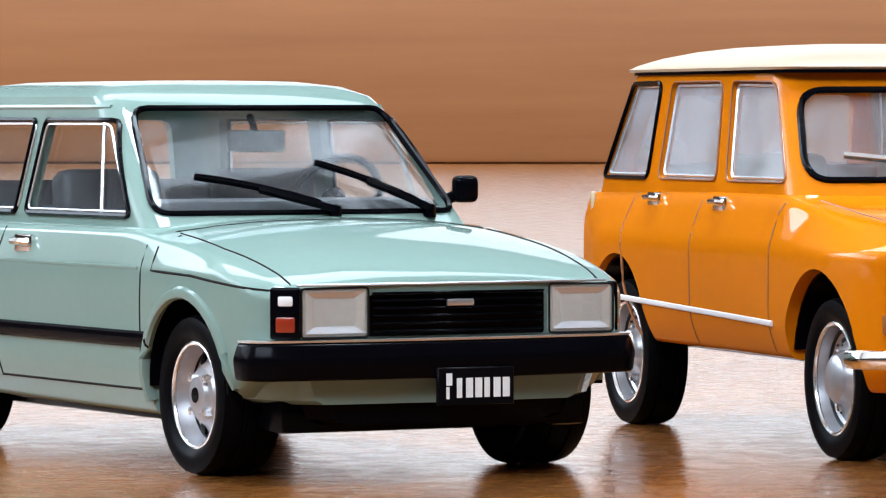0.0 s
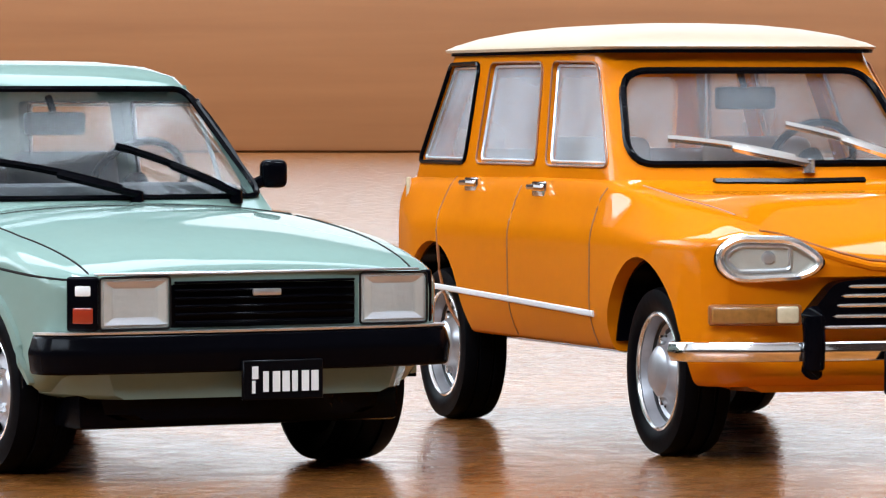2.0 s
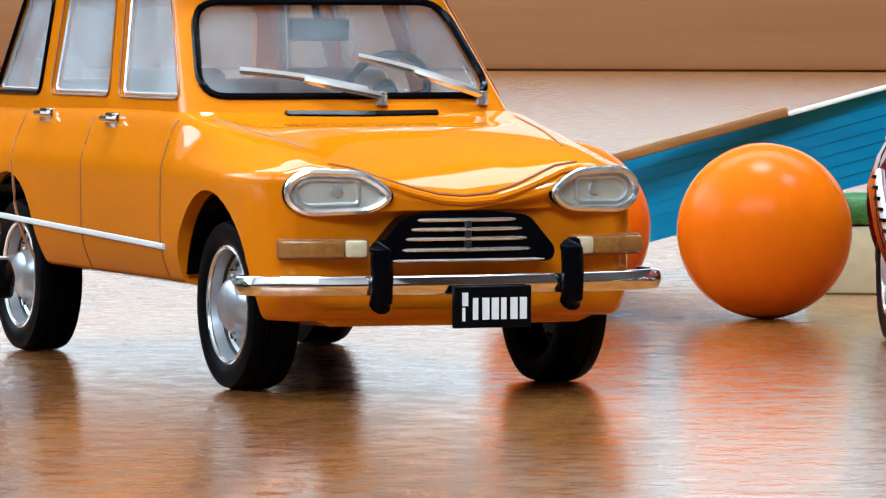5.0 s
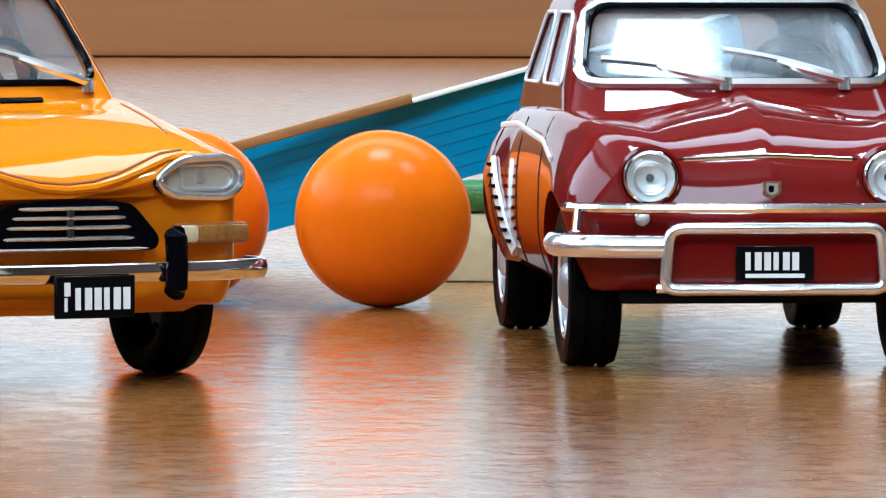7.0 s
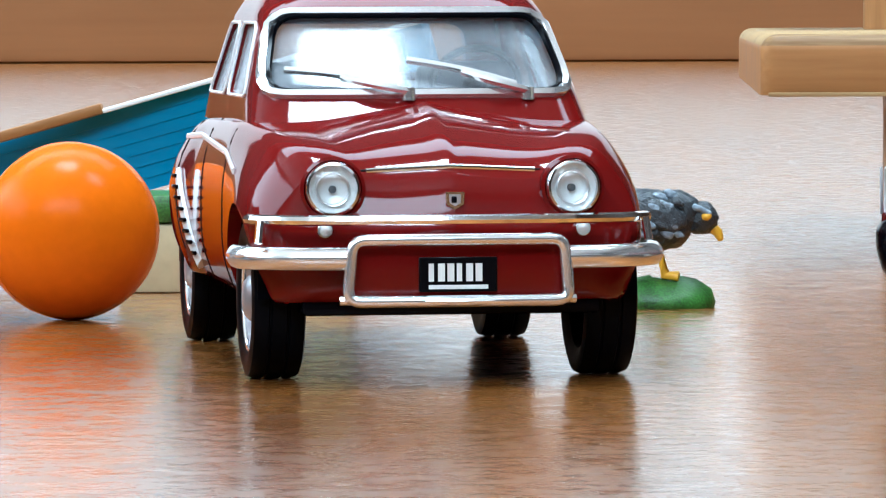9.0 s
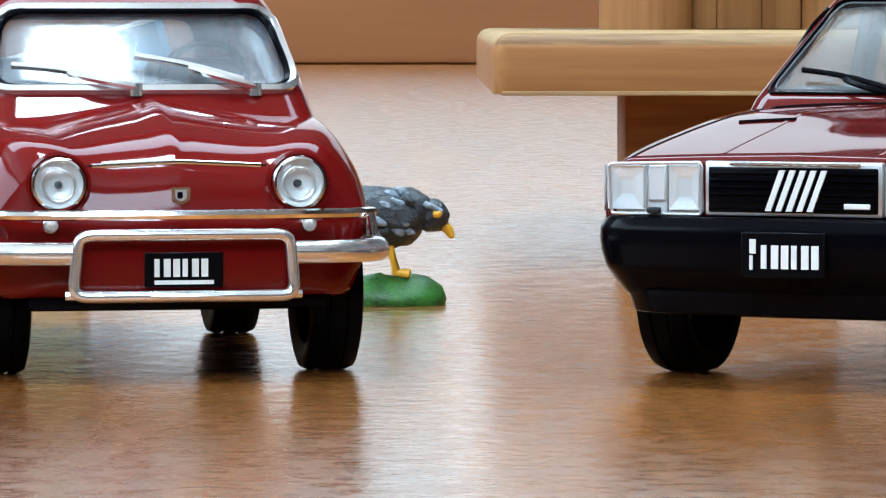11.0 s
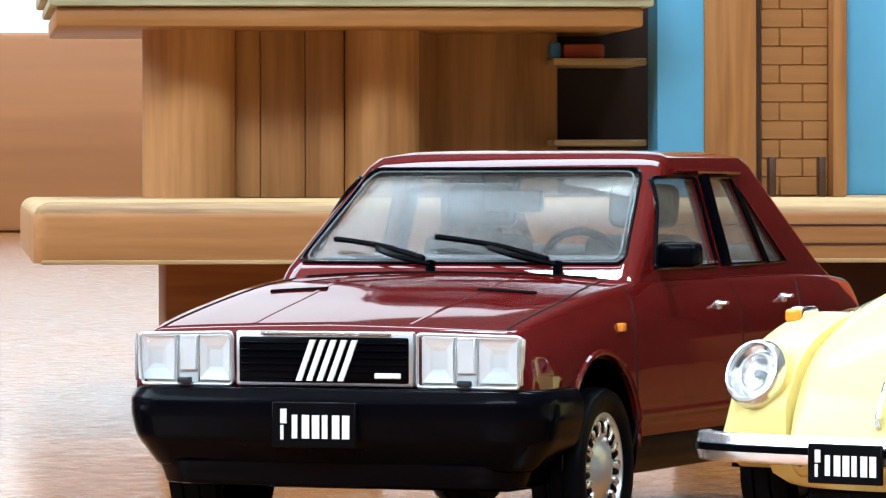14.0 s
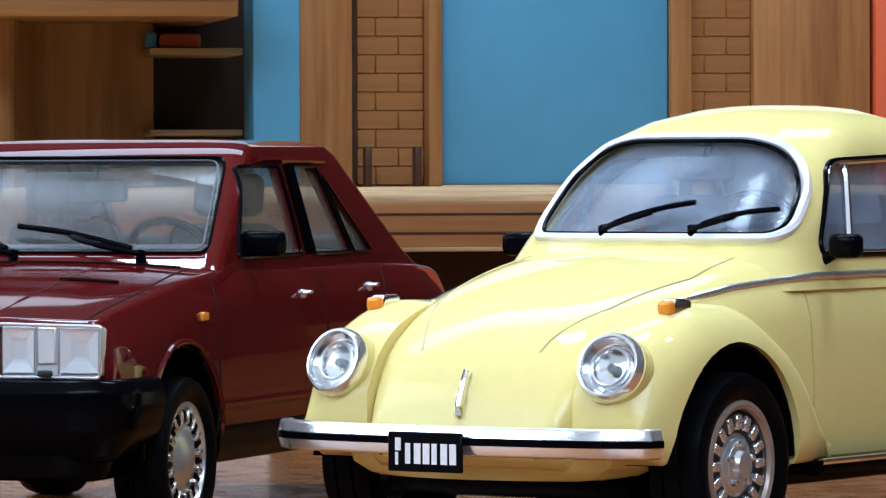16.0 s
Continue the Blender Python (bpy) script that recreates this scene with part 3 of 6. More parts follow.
def glazing(car, levels, openings, bow, gap=0.014, mat="glass", screen=None):
    """Panes of real glass that fill the cabin's openings: each opening is (name, prism, mirrored too)."""
    for name, cutter in openings:
        shell = carve(cabin(levels, bow, gap), [cabin(levels, bow, gap + 0.012)])
        pane = carve(shell, [cutter], "INTERSECT")
        if len(pane.faces):
            ob = part(name, pane, M[screen if screen and name == "windscreen" else mat], car, "clear toy-car glazing")
            ob.visible_shadow = False


def cabin_shell(levels, bow, openings, thick=0.035):
    cut = [cabin([(levels[0][0] - 0.1, *levels[0][1:]), *levels[1:]], bow, thick)]
    return carve(cabin(levels, bow), cut + [c for _, c in openings])


def side_opening(outline, r=0.03, sign=1, y0=0.25, y1=1.1):
    return prism(closed(outline, r), "y", y0 * sign, y1 * sign)


def ring_tube(pts, r, n=6, flat=1.0):
    """A closed rod."""
    pts = [Vector(p) for p in pts]
    k = len(pts)
    bm, rows = bmesh.new(), []
    for i, p in enumerate(pts):
        d = (pts[(i + 1) % k] - pts[i - 1]).normalized()
        side = d.cross(Vector((0, 0, 1)) if abs(d.z) < 0.9 else Vector((0, 1, 0)))
        side.normalize()
        over = side.cross(d)
        rows.append([bm.verts.new(p + side * (r * flat * math.cos(a)) + over * (r * math.sin(a))) for a in (2 * math.pi * j / n for j in range(n))])
    for i in range(k):
        # pick the turn of the next ring that twists least
        a, b = rows[i], rows[(i + 1) % k]
        best = min(range(n), key=lambda o: sum((a[j].co - b[(j + o) % n].co).length for j in range(n)))
        for j in range(n):
            bm.faces.new((a[j], a[(j + 1) % n], b[(j + 1 + best) % n], b[(j + best) % n]))
    return bm


def pane_frame(levels, bow, cutter_outline, axis, sign, r, inset=-0.004, n=72):
    """A rod round a window opening, laid on the cabin's outside."""
    outer = Skin(cabin(levels, bow, inset))
    pts = []
    poly = [Vector(p) for p in cutter_outline]
    for i, p in enumerate(poly):
        q = poly[(i + 1) % len(poly)]
        m = max(1, int((q - p).length / 0.04))
        for j in range(m):
            u, v = p.lerp(q, j / m)
            hit = outer.side(u, v, sign) if axis == "y" else outer.meet((3 * sign, u, v), (-sign, 0, 0))
            if hit is not None:
                pts.append(hit)
    return ring_tube(pts, r)


def wiper(parent, skin_, pivot, elbow, tip, mat, r=0.014):
    """A windscreen wiper: spindle, arm and blade, given as (y, z) seen from the front."""
    def on(p, lift):
        hit = skin_.front(*p)
        return (hit if hit is not None else Vector((0.6, *p))) + Vector((lift, 0, lift * 0.6))
    w = new("wiper")
    w.parent, w.empty_display_size = parent, 0.003
    a, b, c = Vector(pivot), Vector(elbow), Vector(tip)
    way = (c - a).normalized()
    over = Vector((-way.y, way.x)) * (1 if way.x < 0 else -1)
    near, mid = a.lerp(c, 0.1) - over * 0.016, a.lerp(c, 0.55) - over * 0.004
    arm = [on(a.lerp(mid, i / 8) + over * 0.012 * math.sin(math.pi * i / 8), 0.028 + 0.016 * math.sin(math.pi * i / 8)) for i in range(9)]
    blade = [on(near.lerp(c, i / 12) - over * 0.01 * math.sin(math.pi * i / 12), 0.02) for i in range(13)]
    part("arm", tube(arm, r * 0.8, 6), mat, w)
    part("blade", tube(blade, r * 0.8, 6), mat, w)
    s = on(a, 0.02)
    part("spindle", moved(lathe([(0, -0.03), (r * 1.3, -0.03), (r * 1.2, 0.018), (0, 0.024)], 12, "z"), Matrix.Translation(s)), mat, w)
    return w


def number_plate(parent, x, y, z, w, h, tilt=0.0, bow=0.0, stacked=True, underline=False):
    """A black plate whose characters are plain bars."""
    p = new("number_plate")
    p.parent, p.empty_display_size = parent, 0.003
    turn = pose(x, y, z, 0, tilt, 0)
    part("plate", moved(box(-0.008, 0.008, -w / 2, w / 2, -h / 2, h / 2, 0.004, 1), turn), M["plate"], p, "black plate")
    cw = w / 9.5
    start = -w / 2 + w * 0.12
    bars = []
    if stacked:
        bars += [(start - cw * 0.1, h * 0.03, cw * 0.7, h * 0.32), (start - cw * 0.1, -h * 0.33, cw * 0.35, h * 0.32)]
        start += cw * 1.2
    for i in range(6):
        bars.append((start + i * cw * 1.14, -h * (0.2 if underline else 0.3), cw * (0.82 if i % 3 else 0.62), h * 0.52))
    if underline:
        bars.append((-w * 0.38, -h * 0.42, w * 0.76, h * 0.12))
    for u, v, bw, bh in bars:
        part("character_bar", moved(box(0.006, 0.012, u, u + bw, v, v + bh), turn), M["white"], p, "white bar")
    return p


def rear_mirror(parent, x, z, mat):
    m = new("rear_view_mirror")
    m.parent, m.empty_display_size = parent, 0.003
    part("housing", box(x - 0.02, x + 0.03, -0.12, 0.12, z - 0.05, z + 0.035, 0.015), M["matt_black"], m)
    part("stem", tube([(x, 0, z + 0.02), (x - 0.02, 0, z + 0.055), (x - 0.05, 0, z + 0.09)], 0.014, 8), M["matt_black"], m)
    return m


def seats(parent, x, belt, mat, wide=0.46, top=1.12, headrests=False):
    for y in (-0.34, 0.34):
        s = new("front_seat")
        s.parent, s.empty_display_size = parent, 0.003
        part("backrest", moved(box(-0.07, 0.07, -wide / 2, wide / 2, belt - 0.25, top, 0.05, 3), pose(x, y, 0, 0, -8, 0)), mat, s)
        if headrests:
            part("headrest", moved(box(-0.05, 0.05, -0.14, 0.14, top + 0.03, top + 0.2, 0.04, 3), pose(x - 0.02, y, 0, 0, -8, 0)), mat, s)
            part("headrest_post", moved(tube([(0, 0, top - 0.05), (0, 0, top + 0.08)], 0.03, 8), pose(x - 0.02, y, 0, 0, -8, 0)), mat, s)
    part("rear_bench", moved(box(-0.08, 0.08, -0.58, 0.58, belt - 0.25, top - 0.05, 0.05, 3), pose(x - 0.85, 0, 0, 0, -10, 0)), mat, parent)


def steering(parent, x, y, z, r, mat):
    """A steering wheel and the dashboard behind it."""
    n = 28
    rim = ring_tube([(0, r * math.cos(a), r * math.sin(a)) for a in (2 * math.pi * i / n for i in range(n))], 0.016, 8)
    spoke = join(tube([(0, -r, 0), (0.03, 0, -0.02), (0, r, 0)], 0.018, 6), lathe([(0, -0.02), (0.05, -0.02), (0.045, 0.03), (0, 0.035)], 16, "x"))
    w = new("steering_wheel")
    w.parent, w.empty_display_size = parent, 0.003
    m = pose(x, y, z, 0, 28, 0)
    part("rim", moved(rim, m), mat, w)
    part("spoke", moved(spoke, m), mat, w)


def seams(car, surface, lines, r=0.0055, mat=None, name="panel_seam"):
    for kind, pts, sign in lines:
        p = surface.line(kind, pts, sign, 0.04, -r * 0.35)
        if len(p) > 1:
            part(name, tube(p, r, 6), mat or M["seam"], car)


def strip(car, surface, name, kind, pts, r, mat, sign=-1, flat=0.6, lift=0.0, label=""):
    p = surface.line(kind, pts, sign, 0.06, lift)
    if len(p) > 1:
        return part(name, tube(p, r, 8, flat), mat, car, label)


def handle(car, surface, x, z, sign, mat, w=0.13, h=0.03):
    p = surface.side(x, z, sign)
    if p is None:
        return
    hd = new("door_handle")
    hd.parent, hd.empty_display_size = car, 0.003
    part("escutcheon", moved(box(-w / 2, w / 2, -0.012, 0.012, -h, h, 0.008), Matrix.Translation(p)), mat, hd)
    part("grip", tube([p + Vector((-w * 0.42, sign * 0.01, 0.005)), p + Vector((-w * 0.25, sign * 0.035, 0.008)), p + Vector((w * 0.3, sign * 0.035, 0.008)), p + Vector((w * 0.45, sign * 0.01, 0.005))], h * 0.42, 8), mat, hd)


def lamp(parent, name, outline, x0, x1, tilt, glass, back, rim=None, rim_r=0.012, flutes=0, m=None, r=0.02, label=""):
    """A lamp in the nose: bowl, fluted lens and, where wanted, a bright rim. outline in (y, z); m places it."""
    m = m or Matrix.Identity(4)
    lp = new(name)
    lp.parent, lp.empty_display_size = parent, 0.003
    if label:
        lp["label"] = label
    out = closed(outline, r)
    cy, cz = sum(p.x for p in out) / len(out), sum(p.y for p in out) / len(out)
    small = [Vector((cy + (p.x - cy) * 0.96, cz + (p.y - cz) * 0.95)) for p in out]
    bowl = prism(small, "x", x0, x0 + (x1 - x0) * 0.55)
    part("reflector", moved(bowl, m), back, lp)
    part("lens", moved(skin([[(x0 + (x1 - x0) * 0.6, *p) for p in small], [(x1 - 0.008, *p) for p in small], [(x1, cy + (p.x - cy) * 0.9, cz + (p.y - cz) * 0.88) for p in small]]), m), glass, lp).visible_shadow = False
    ys = [p.x for p in small]
    for i in range(flutes):
        y = min(ys) + (max(ys) - min(ys)) * (i + 0.5) / flutes
        zs = sorted(p.y for p in small if abs(p.x - y) < (max(ys) - min(ys)))
        part("flute", moved(tube([(x0 + (x1 - x0) * 0.56, y, zs[0] + 0.012), (x0 + (x1 - x0) * 0.56, y, zs[-1] - 0.012)], (max(ys) - min(ys)) / flutes * 0.2, 6), m), back, lp)
    if rim:
        part("rim", moved(ring_tube([(x1 - 0.01, *p) for p in out], rim_r, 8), m), rim, lp)
    return lp


def dish(parent, x, y0, y1, z0, z1, deep, shade_tones, mouth=0.3):
    """Four sloping facets of a rectangular lamp bowl: floor, outer side, ceiling, inner side. Their tones paint light
    and shade into the bowl.
    """
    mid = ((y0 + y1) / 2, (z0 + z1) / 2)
    for (c0, c1, c2, c3), tone in zip(((0, 0, 1, 0), (1, 0, 1, 1), (1, 1, 0, 1), (0, 1, 0, 0)), shade_tones):
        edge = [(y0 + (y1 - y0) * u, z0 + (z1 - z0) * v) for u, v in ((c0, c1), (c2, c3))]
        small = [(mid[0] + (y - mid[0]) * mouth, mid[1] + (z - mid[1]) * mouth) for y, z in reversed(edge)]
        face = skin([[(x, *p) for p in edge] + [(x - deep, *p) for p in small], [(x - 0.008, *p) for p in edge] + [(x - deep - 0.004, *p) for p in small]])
        part("shaded_lamp_facet", face, M[tone], parent, smooth=1)


def round_lamp(parent, name, x, y, z, r, yaw, pitch, glass, rim_mat, depth=0.07, label="", bowl="reflector"):
    lp = new(name)
    lp.parent, lp.empty_display_size = parent, 0.003
    if label:
        lp["label"] = label
    m = pose(x, y, z, 0, pitch, yaw)
    part("bowl", moved(lathe([(0, -depth), (r * 0.7, -depth * 0.9), (r * 0.92, -0.01), (r * 0.86, -0.006), (r * 0.62, -0.022), (r * 0.58, -0.016), (r * 0.52, -0.026), (r * 0.2, -0.036), (0, -0.038)], 40, "x"), m), M[bowl], lp)
    part("bulb", moved(lathe([(0, -0.04), (r * 0.15, -0.04), (r * 0.13, -0.014), (0, -0.008)], 16, "x"), m), M["grey"], lp)
    part("lamp_ring", moved(ring_tube([(-0.004, r * 0.58 * math.cos(a), r * 0.58 * math.sin(a)) for a in (2 * math.pi * i / 32 for i in range(32))], r * 0.05, 6), m), M["silver"], lp)
    part("lens", moved(lathe([(0, 0.0), (r * 0.88, -0.008), (r * 0.88, 0.004), (r * 0.5, 0.022), (0, 0.03)], 40, "x"), m), glass, lp).visible_shadow = False
    part("rim", moved(lathe([(r * 0.84, 0.0), (r * 0.88, 0.02), (r * 0.96, 0.018), (r * 1.04, 0.0), (r * 1.06, -0.03), (r * 0.9, -0.03), (r * 0.84, 0.0)], 40, "x"), m), rim_mat, lp)
    return lp


def exterior_mirror(car, x, y, z, sign, mat, w=0.15, h=0.12, arm=0.1):
    mr = new("door_mirror")
    mr.parent, mr.empty_display_size = car, 0.003
    part("housing", moved(box(-0.035, 0.035, -w / 2, w / 2, -h / 2, h / 2, 0.025, 3), pose(x, y, z, 0, 0, -sign * 12)), mat, mr)
    part("stalk", tube([(x - 0.02, y - sign * arm, z - 0.06), (x, y - sign * w * 0.3, z - 0.02)], 0.022, 8, 0.7), mat, mr)
    return mr


def underside(car, x0, x1, w, z0, z1):
    part("chassis", box(x0, x1, -w, w, z0, z1, 0.02), M["black"], car, "black chassis plate")
    for x in (x0 + 0.5, x1 - 0.5):
        part("axle", tube([(x, -w, z0 + 0.02), (x, w, z0 + 0.02)], 0.03, 8), M["black"], car)

# ---- the room ----
W, D0, D1, TOP = (ROOM["x0"], ROOM["x1"]), ROOM["y0"], ROOM["y1"], ROOM["top"]


def slab(name, x0, x1, y0, y1, z0, z1, mat, label="", bevel=0.0):
    """A piece of the room, in real metres."""
    bm = box(x0 / U, x1 / U, y0 / U, y1 / U, z0 / U, z1 / U, bevel / U)
    return tagged(part(name, bm, mat), label, "", "", "structure")


slab("floor", W[0] - 0.15, W[1] + 0.15, D0 - 0.15, D1 + 0.15, -0.08, 0.0, M["floor"], "varnished reddish-brown wooden floor, glossy")
# The dark walls are unseen, added so that the cars mirror less white.
slab("wall_north_corner", 1.0, W[1] + 0.15, D1, D1 + 0.15, 0.0, 0.95, M["shade_wood"], "unseen dark corner wall, added to darken reflections")
slab("wall_north_west", W[0] - 0.15, -1.12, D1, D1 + 0.15, 0.0, 0.95, M["shade_wood"], "unseen dark lower wall, added to darken reflections")
slab("wall_north", -1.12, 1.0, D1, D1 + 0.15, 0.0, 0.95, M["plaster"], "white plastered wall above a wooden baseboard")
slab("wall_north_dark", W[0] - 0.15, W[1] + 0.15, D1, D1 + 0.15, 0.95, TOP, M["shade_wood"], "unseen dark upper wall, added to darken reflections")
slab("wall_west", W[0] - 0.15, W[0], D0, D1, 0.6, TOP, M["plaster"], "white plastered wall")
slab("wall_west_dark", W[0] - 0.15, W[0], D0, D1, 0.0, 0.6, M["shade_wood"], "unseen dark lower wall, added to darken reflections")
slab("wall_east", W[1], W[1] + 0.15, D0, D1, 0.0, TOP, M["shade_wood"], "unseen dark east wall, added to darken reflections")
slab("wall_south", W[0] - 0.15, W[1] + 0.15, D0 - 0.15, D0, 1.15, TOP, M["plaster"], "white plastered wall")
slab("wall_south_dark", W[0] - 0.15, W[1] + 0.15, D0 - 0.15, D0, 0.0, 1.15, M["shade_wood"], "unseen dark lower wall, added to darken reflections")
slab("ceiling", W[0] - 0.15, W[1] + 0.15, D0 - 0.15, D1 + 0.15, TOP, TOP + 0.1, M["plaster"], "white plastered ceiling")
slab("baseboard", W[0], W[1], D1 - 0.022, D1, 0.0, 0.109, M["base"], "wide brown wooden baseboard along the wall", 0.004)

# ---- light green saloon ----


def green_saloon():
    car = thing("toy_car", -5.903, -3.003, 0, -47.63, "pale green hatchback model car with black bumpers and side mouldings", "toy car", "model cars in a row")
    top = curve((-1.93, 0.86), (-1.8, 0.9), (-1.2, 0.93), (0.6, 0.925), (1.0, 0.908), (1.4, 0.85), (1.7, 0.78), (1.84, 0.718))
    crown = curve((-1.93, 0.83), (-1.8, 0.87), (-1.2, 0.895), (0.6, 0.89), (0.95, 0.86), (1.4, 0.805), (1.7, 0.742), (1.84, 0.695))
    wide = curve((-1.93, 0.74), (-1.5, 0.78), (0, 0.79), (1.3, 0.79), (1.68, 0.765), (1.78, 0.735), (1.84, 0.675))
    keel = curve((-1.93, 0.34), (-1.6, 0.22), (1.35, 0.2), (1.52, 0.26), (1.68, 0.35), (1.84, 0.38))
    inner = curve((-1.93, 0.68), (0.6, 0.735), (1.2, 0.725), (1.75, 0.69), (1.84, 0.63))

    def ring(x):
        w, c = wide(x), crown(x)
        return rounded([(0, keel(x)), (w - 0.06, keel(x)), (w - 0.01, max(0.36, keel(x) + 0.05)), (w, 0.6), (w - 0.004, min(0.742, c - 0.05)), (inner(x) + 0.012, c - 0.012), (inner(x) * 0.5, top(x) - 0.006), (0, top(x))], (0.03, 0.05, 0.1, 0.02, 0.03, 0.3))

    levels = [(0.86, -1.8, 0.73, 0.68, 0.685, 0.1), (0.93, -1.76, 0.64, 0.675, 0.675, 0.1), (1.32, -1.58, 0.17, 0.595, 0.605, 0.1), (1.375, -1.54, 0.10, 0.575, 0.585, 0.12),
              (1.413, -1.44, 0.0, 0.51, 0.515, 0.15), (1.433, -1.2, -0.16, 0.39, 0.39, 0.15), (1.438, -1.0, -0.33, 0.22, 0.22, 0.07)]
    bow = 0.07
    front = [(-0.455, 0.925), (0.53, 0.925), (0.215, 1.285), (-0.40, 1.285)]
    back = [(-1.45, 0.925), (-0.555, 0.925), (-0.50, 1.285), (-1.32, 1.285)]
    screen = [(-0.632, 0.936), (0.64, 0.936), (0.555, 1.33), (-0.515, 1.33)]
    cuts = lambda: [("front_door_window", side_opening(front, 0.03, -1)), ("front_door_window", side_opening(front, 0.03, 1)), ("rear_door_window", side_opening(back, 0.03, -1)),
                    ("rear_door_window", side_opening(back, 0.03, 1)), ("windscreen", prism(closed(screen, 0.06), "x", -0.1, 1.3)), ("rear_window", prism(closed([(-0.55, 0.98), (0.55, 0.98), (0.46, 1.28), (-0.46, 1.28)], 0.05), "x", -2.2, -1.45))]
    body = hull(-1.93, 1.84, ring, r0=0.05, r1=0.035, bow0=0.04, bow1=0.03)
    whole = Skin(body)
    shape = carve(body, wells(2.448, 0.345, 0.31))
    part("body", shape, M["green"], car, "pale green painted body")
    shell = cabin_shell(levels, bow, cuts())
    over = Skin(cabin(levels, bow))
    part("roof", shell, M["green"], car)
    glazing(car, levels, cuts(), bow, mat="clear_glass")
    part("windscreen_seal", pane_frame(levels, bow, closed(screen, 0.06), "x", 1, 0.013), M["black"], car)
    for s in (1, -1):
        for o in (front, back):
            part("window_seal", pane_frame(levels, bow, closed(o, 0.03), "y", s, 0.011), M["black"], car)
            part("window_trim", pane_frame(levels, bow, closed([(x + (0.015 if x < -0.2 else -0.015), z + (0.016 if z < 1 else -0.016)) for x, z in o], 0.03), "y", s, 0.005), M["silver"], car)
        part("quarter_light_bar", tube(over.line("side", [(0.26, 0.93), (0.15, 1.28)], s, 0.05), 0.008, 6), M["silver"], car)
        part("roof_gutter", tube(over.line("side", [(-1.5, 1.335), (0.13, 1.335)], s, 0.05), 0.01, 6), M["green"], car)
    seams(car, whole, [(k, [(x, z) for x, z in pts], s) for s in (-1, 1) for k, pts in (
        ("side", [(0.85, 0.29), (0.86, 0.72), (0.855, 0.875)]), ("side", [(-0.5, 0.29), (-0.52, 0.87)]), ("side", [(-0.5, 0.295), (0.84, 0.295)]), ("side", [(0.95, 0.86), (0.95, 0.735), (1.3, 0.725), (1.8, 0.68)]))] +
        [("top", [(0.9, -0.64), (1.3, -0.65), (1.81, -0.62)], 1), ("top", [(0.9, 0.64), (1.3, 0.65), (1.81, 0.62)], 1), ("top", [(0.86, -0.64), (0.92, 0), (0.86, 0.64)], 1)])
    for s in (-1, 1):
        strip(car, whole, "side_crease", "side", [(-1.9, 0.742), (0.83, 0.742)], 0.007, M["green"], s)
        strip(car, whole, "side_moulding", "side", [(-1.85, 0.48), (0.93, 0.48)], 0.03, M["black"], s, 0.5, 0.004, "black rubber side moulding")
        strip(car, whole, "arch_lip", "side", [(1.224 + 0.352 * math.cos(a), 0.31 + 0.352 * math.sin(a)) for a in np.linspace(-0.2, 3.3, 24)], 0.024, M["green"], s, 0.8)
        handle(car, whole, -0.28, 0.81, s, M["chrome"], 0.15, 0.035)
    # nose
    nose = 1.815
    for s in (-1, 1):
        o = 0.042 if s > 0 else 0.0
        lamp(car, "headlamp", [(s * 0.345 + o, 0.515), (s * 0.61 + o, 0.515), (s * 0.61 + o, 0.69), (s * 0.345 + o, 0.692)], nose + 0.004, nose + 0.038, 0, M["hazy_glass"], M["dim_lamp"], M["seam"], 0.004, 0, r=0.015, label="rectangular headlamp with a plain clear lens")
        # bright floor, duller ceiling: the bowl's light and shade put into facet colours
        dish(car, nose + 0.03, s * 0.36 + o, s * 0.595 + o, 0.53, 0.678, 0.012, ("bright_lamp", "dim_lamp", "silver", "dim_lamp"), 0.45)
        ind = new("front_indicator")
        ind.parent = car
        wrap = pose(1.812, -0.655, 0, 0, 0, -34) if s < 0 else pose(1.745, 0.7, 0, 0, 0, 62)
        part("housing", moved(box(-0.06, 0.022, -0.056, 0.052, 0.512, 0.695, 0.01), wrap), M["black"], ind)
        part("clear_lens", moved(box(0.0, 0.026, -0.028, 0.028, 0.628, 0.666, 0.008), wrap), M["white"], ind, "clear side lamp")
        part("amber_lens", moved(box(0.0, 0.026, -0.036, 0.036, 0.535, 0.592, 0.008), wrap), M["red"], ind, "dark orange indicator lens")
    grille = new("grille")
    grille.parent = car
    part("backing", box(1.76, nose + 0.012, -0.335, 0.377, 0.515, 0.695, 0.008), M["black"], grille)
    for i in range(6):
        part("slat", box(nose, nose + 0.032, -0.325, 0.367, 0.53 + i * 0.027, 0.539 + i * 0.027, 0.003, 1), M["black"], grille)
    part("badge", box(nose + 0.03, nose + 0.042, -0.035, 0.075, 0.62, 0.645, 0.006), M["silver"], grille, "small blank silver badge")
    part("grille_trim", box(nose, nose + 0.035, -0.62, 0.62, 0.697, 0.706, 0.003, 1), M["silver"], car)
    bumper = new("front_bumper")
    bumper.parent = car
    bar = [(1.70, -0.79), (1.77, -0.795), (1.84, -0.74), (1.885, -0.4), (1.895, 0), (1.885, 0.4), (1.84, 0.73), (1.77, 0.76), (1.66, 0.76)]
    sec = closed([(-0.05, 0.365), (0.01, 0.365), (0.02, 0.44), (0.0, 0.5), (-0.05, 0.5)], 0.015)

    def sweep(path, section):
        rings = []
        for i, (x, y) in enumerate(path):
            d = (Vector(path[min(i + 1, len(path) - 1)]) - Vector(path[max(i - 1, 0)])).normalized()
            out = Vector((d.y, -d.x))
            rings.append([(x + out.x * u, y + out.y * u, v) for u, v in section])
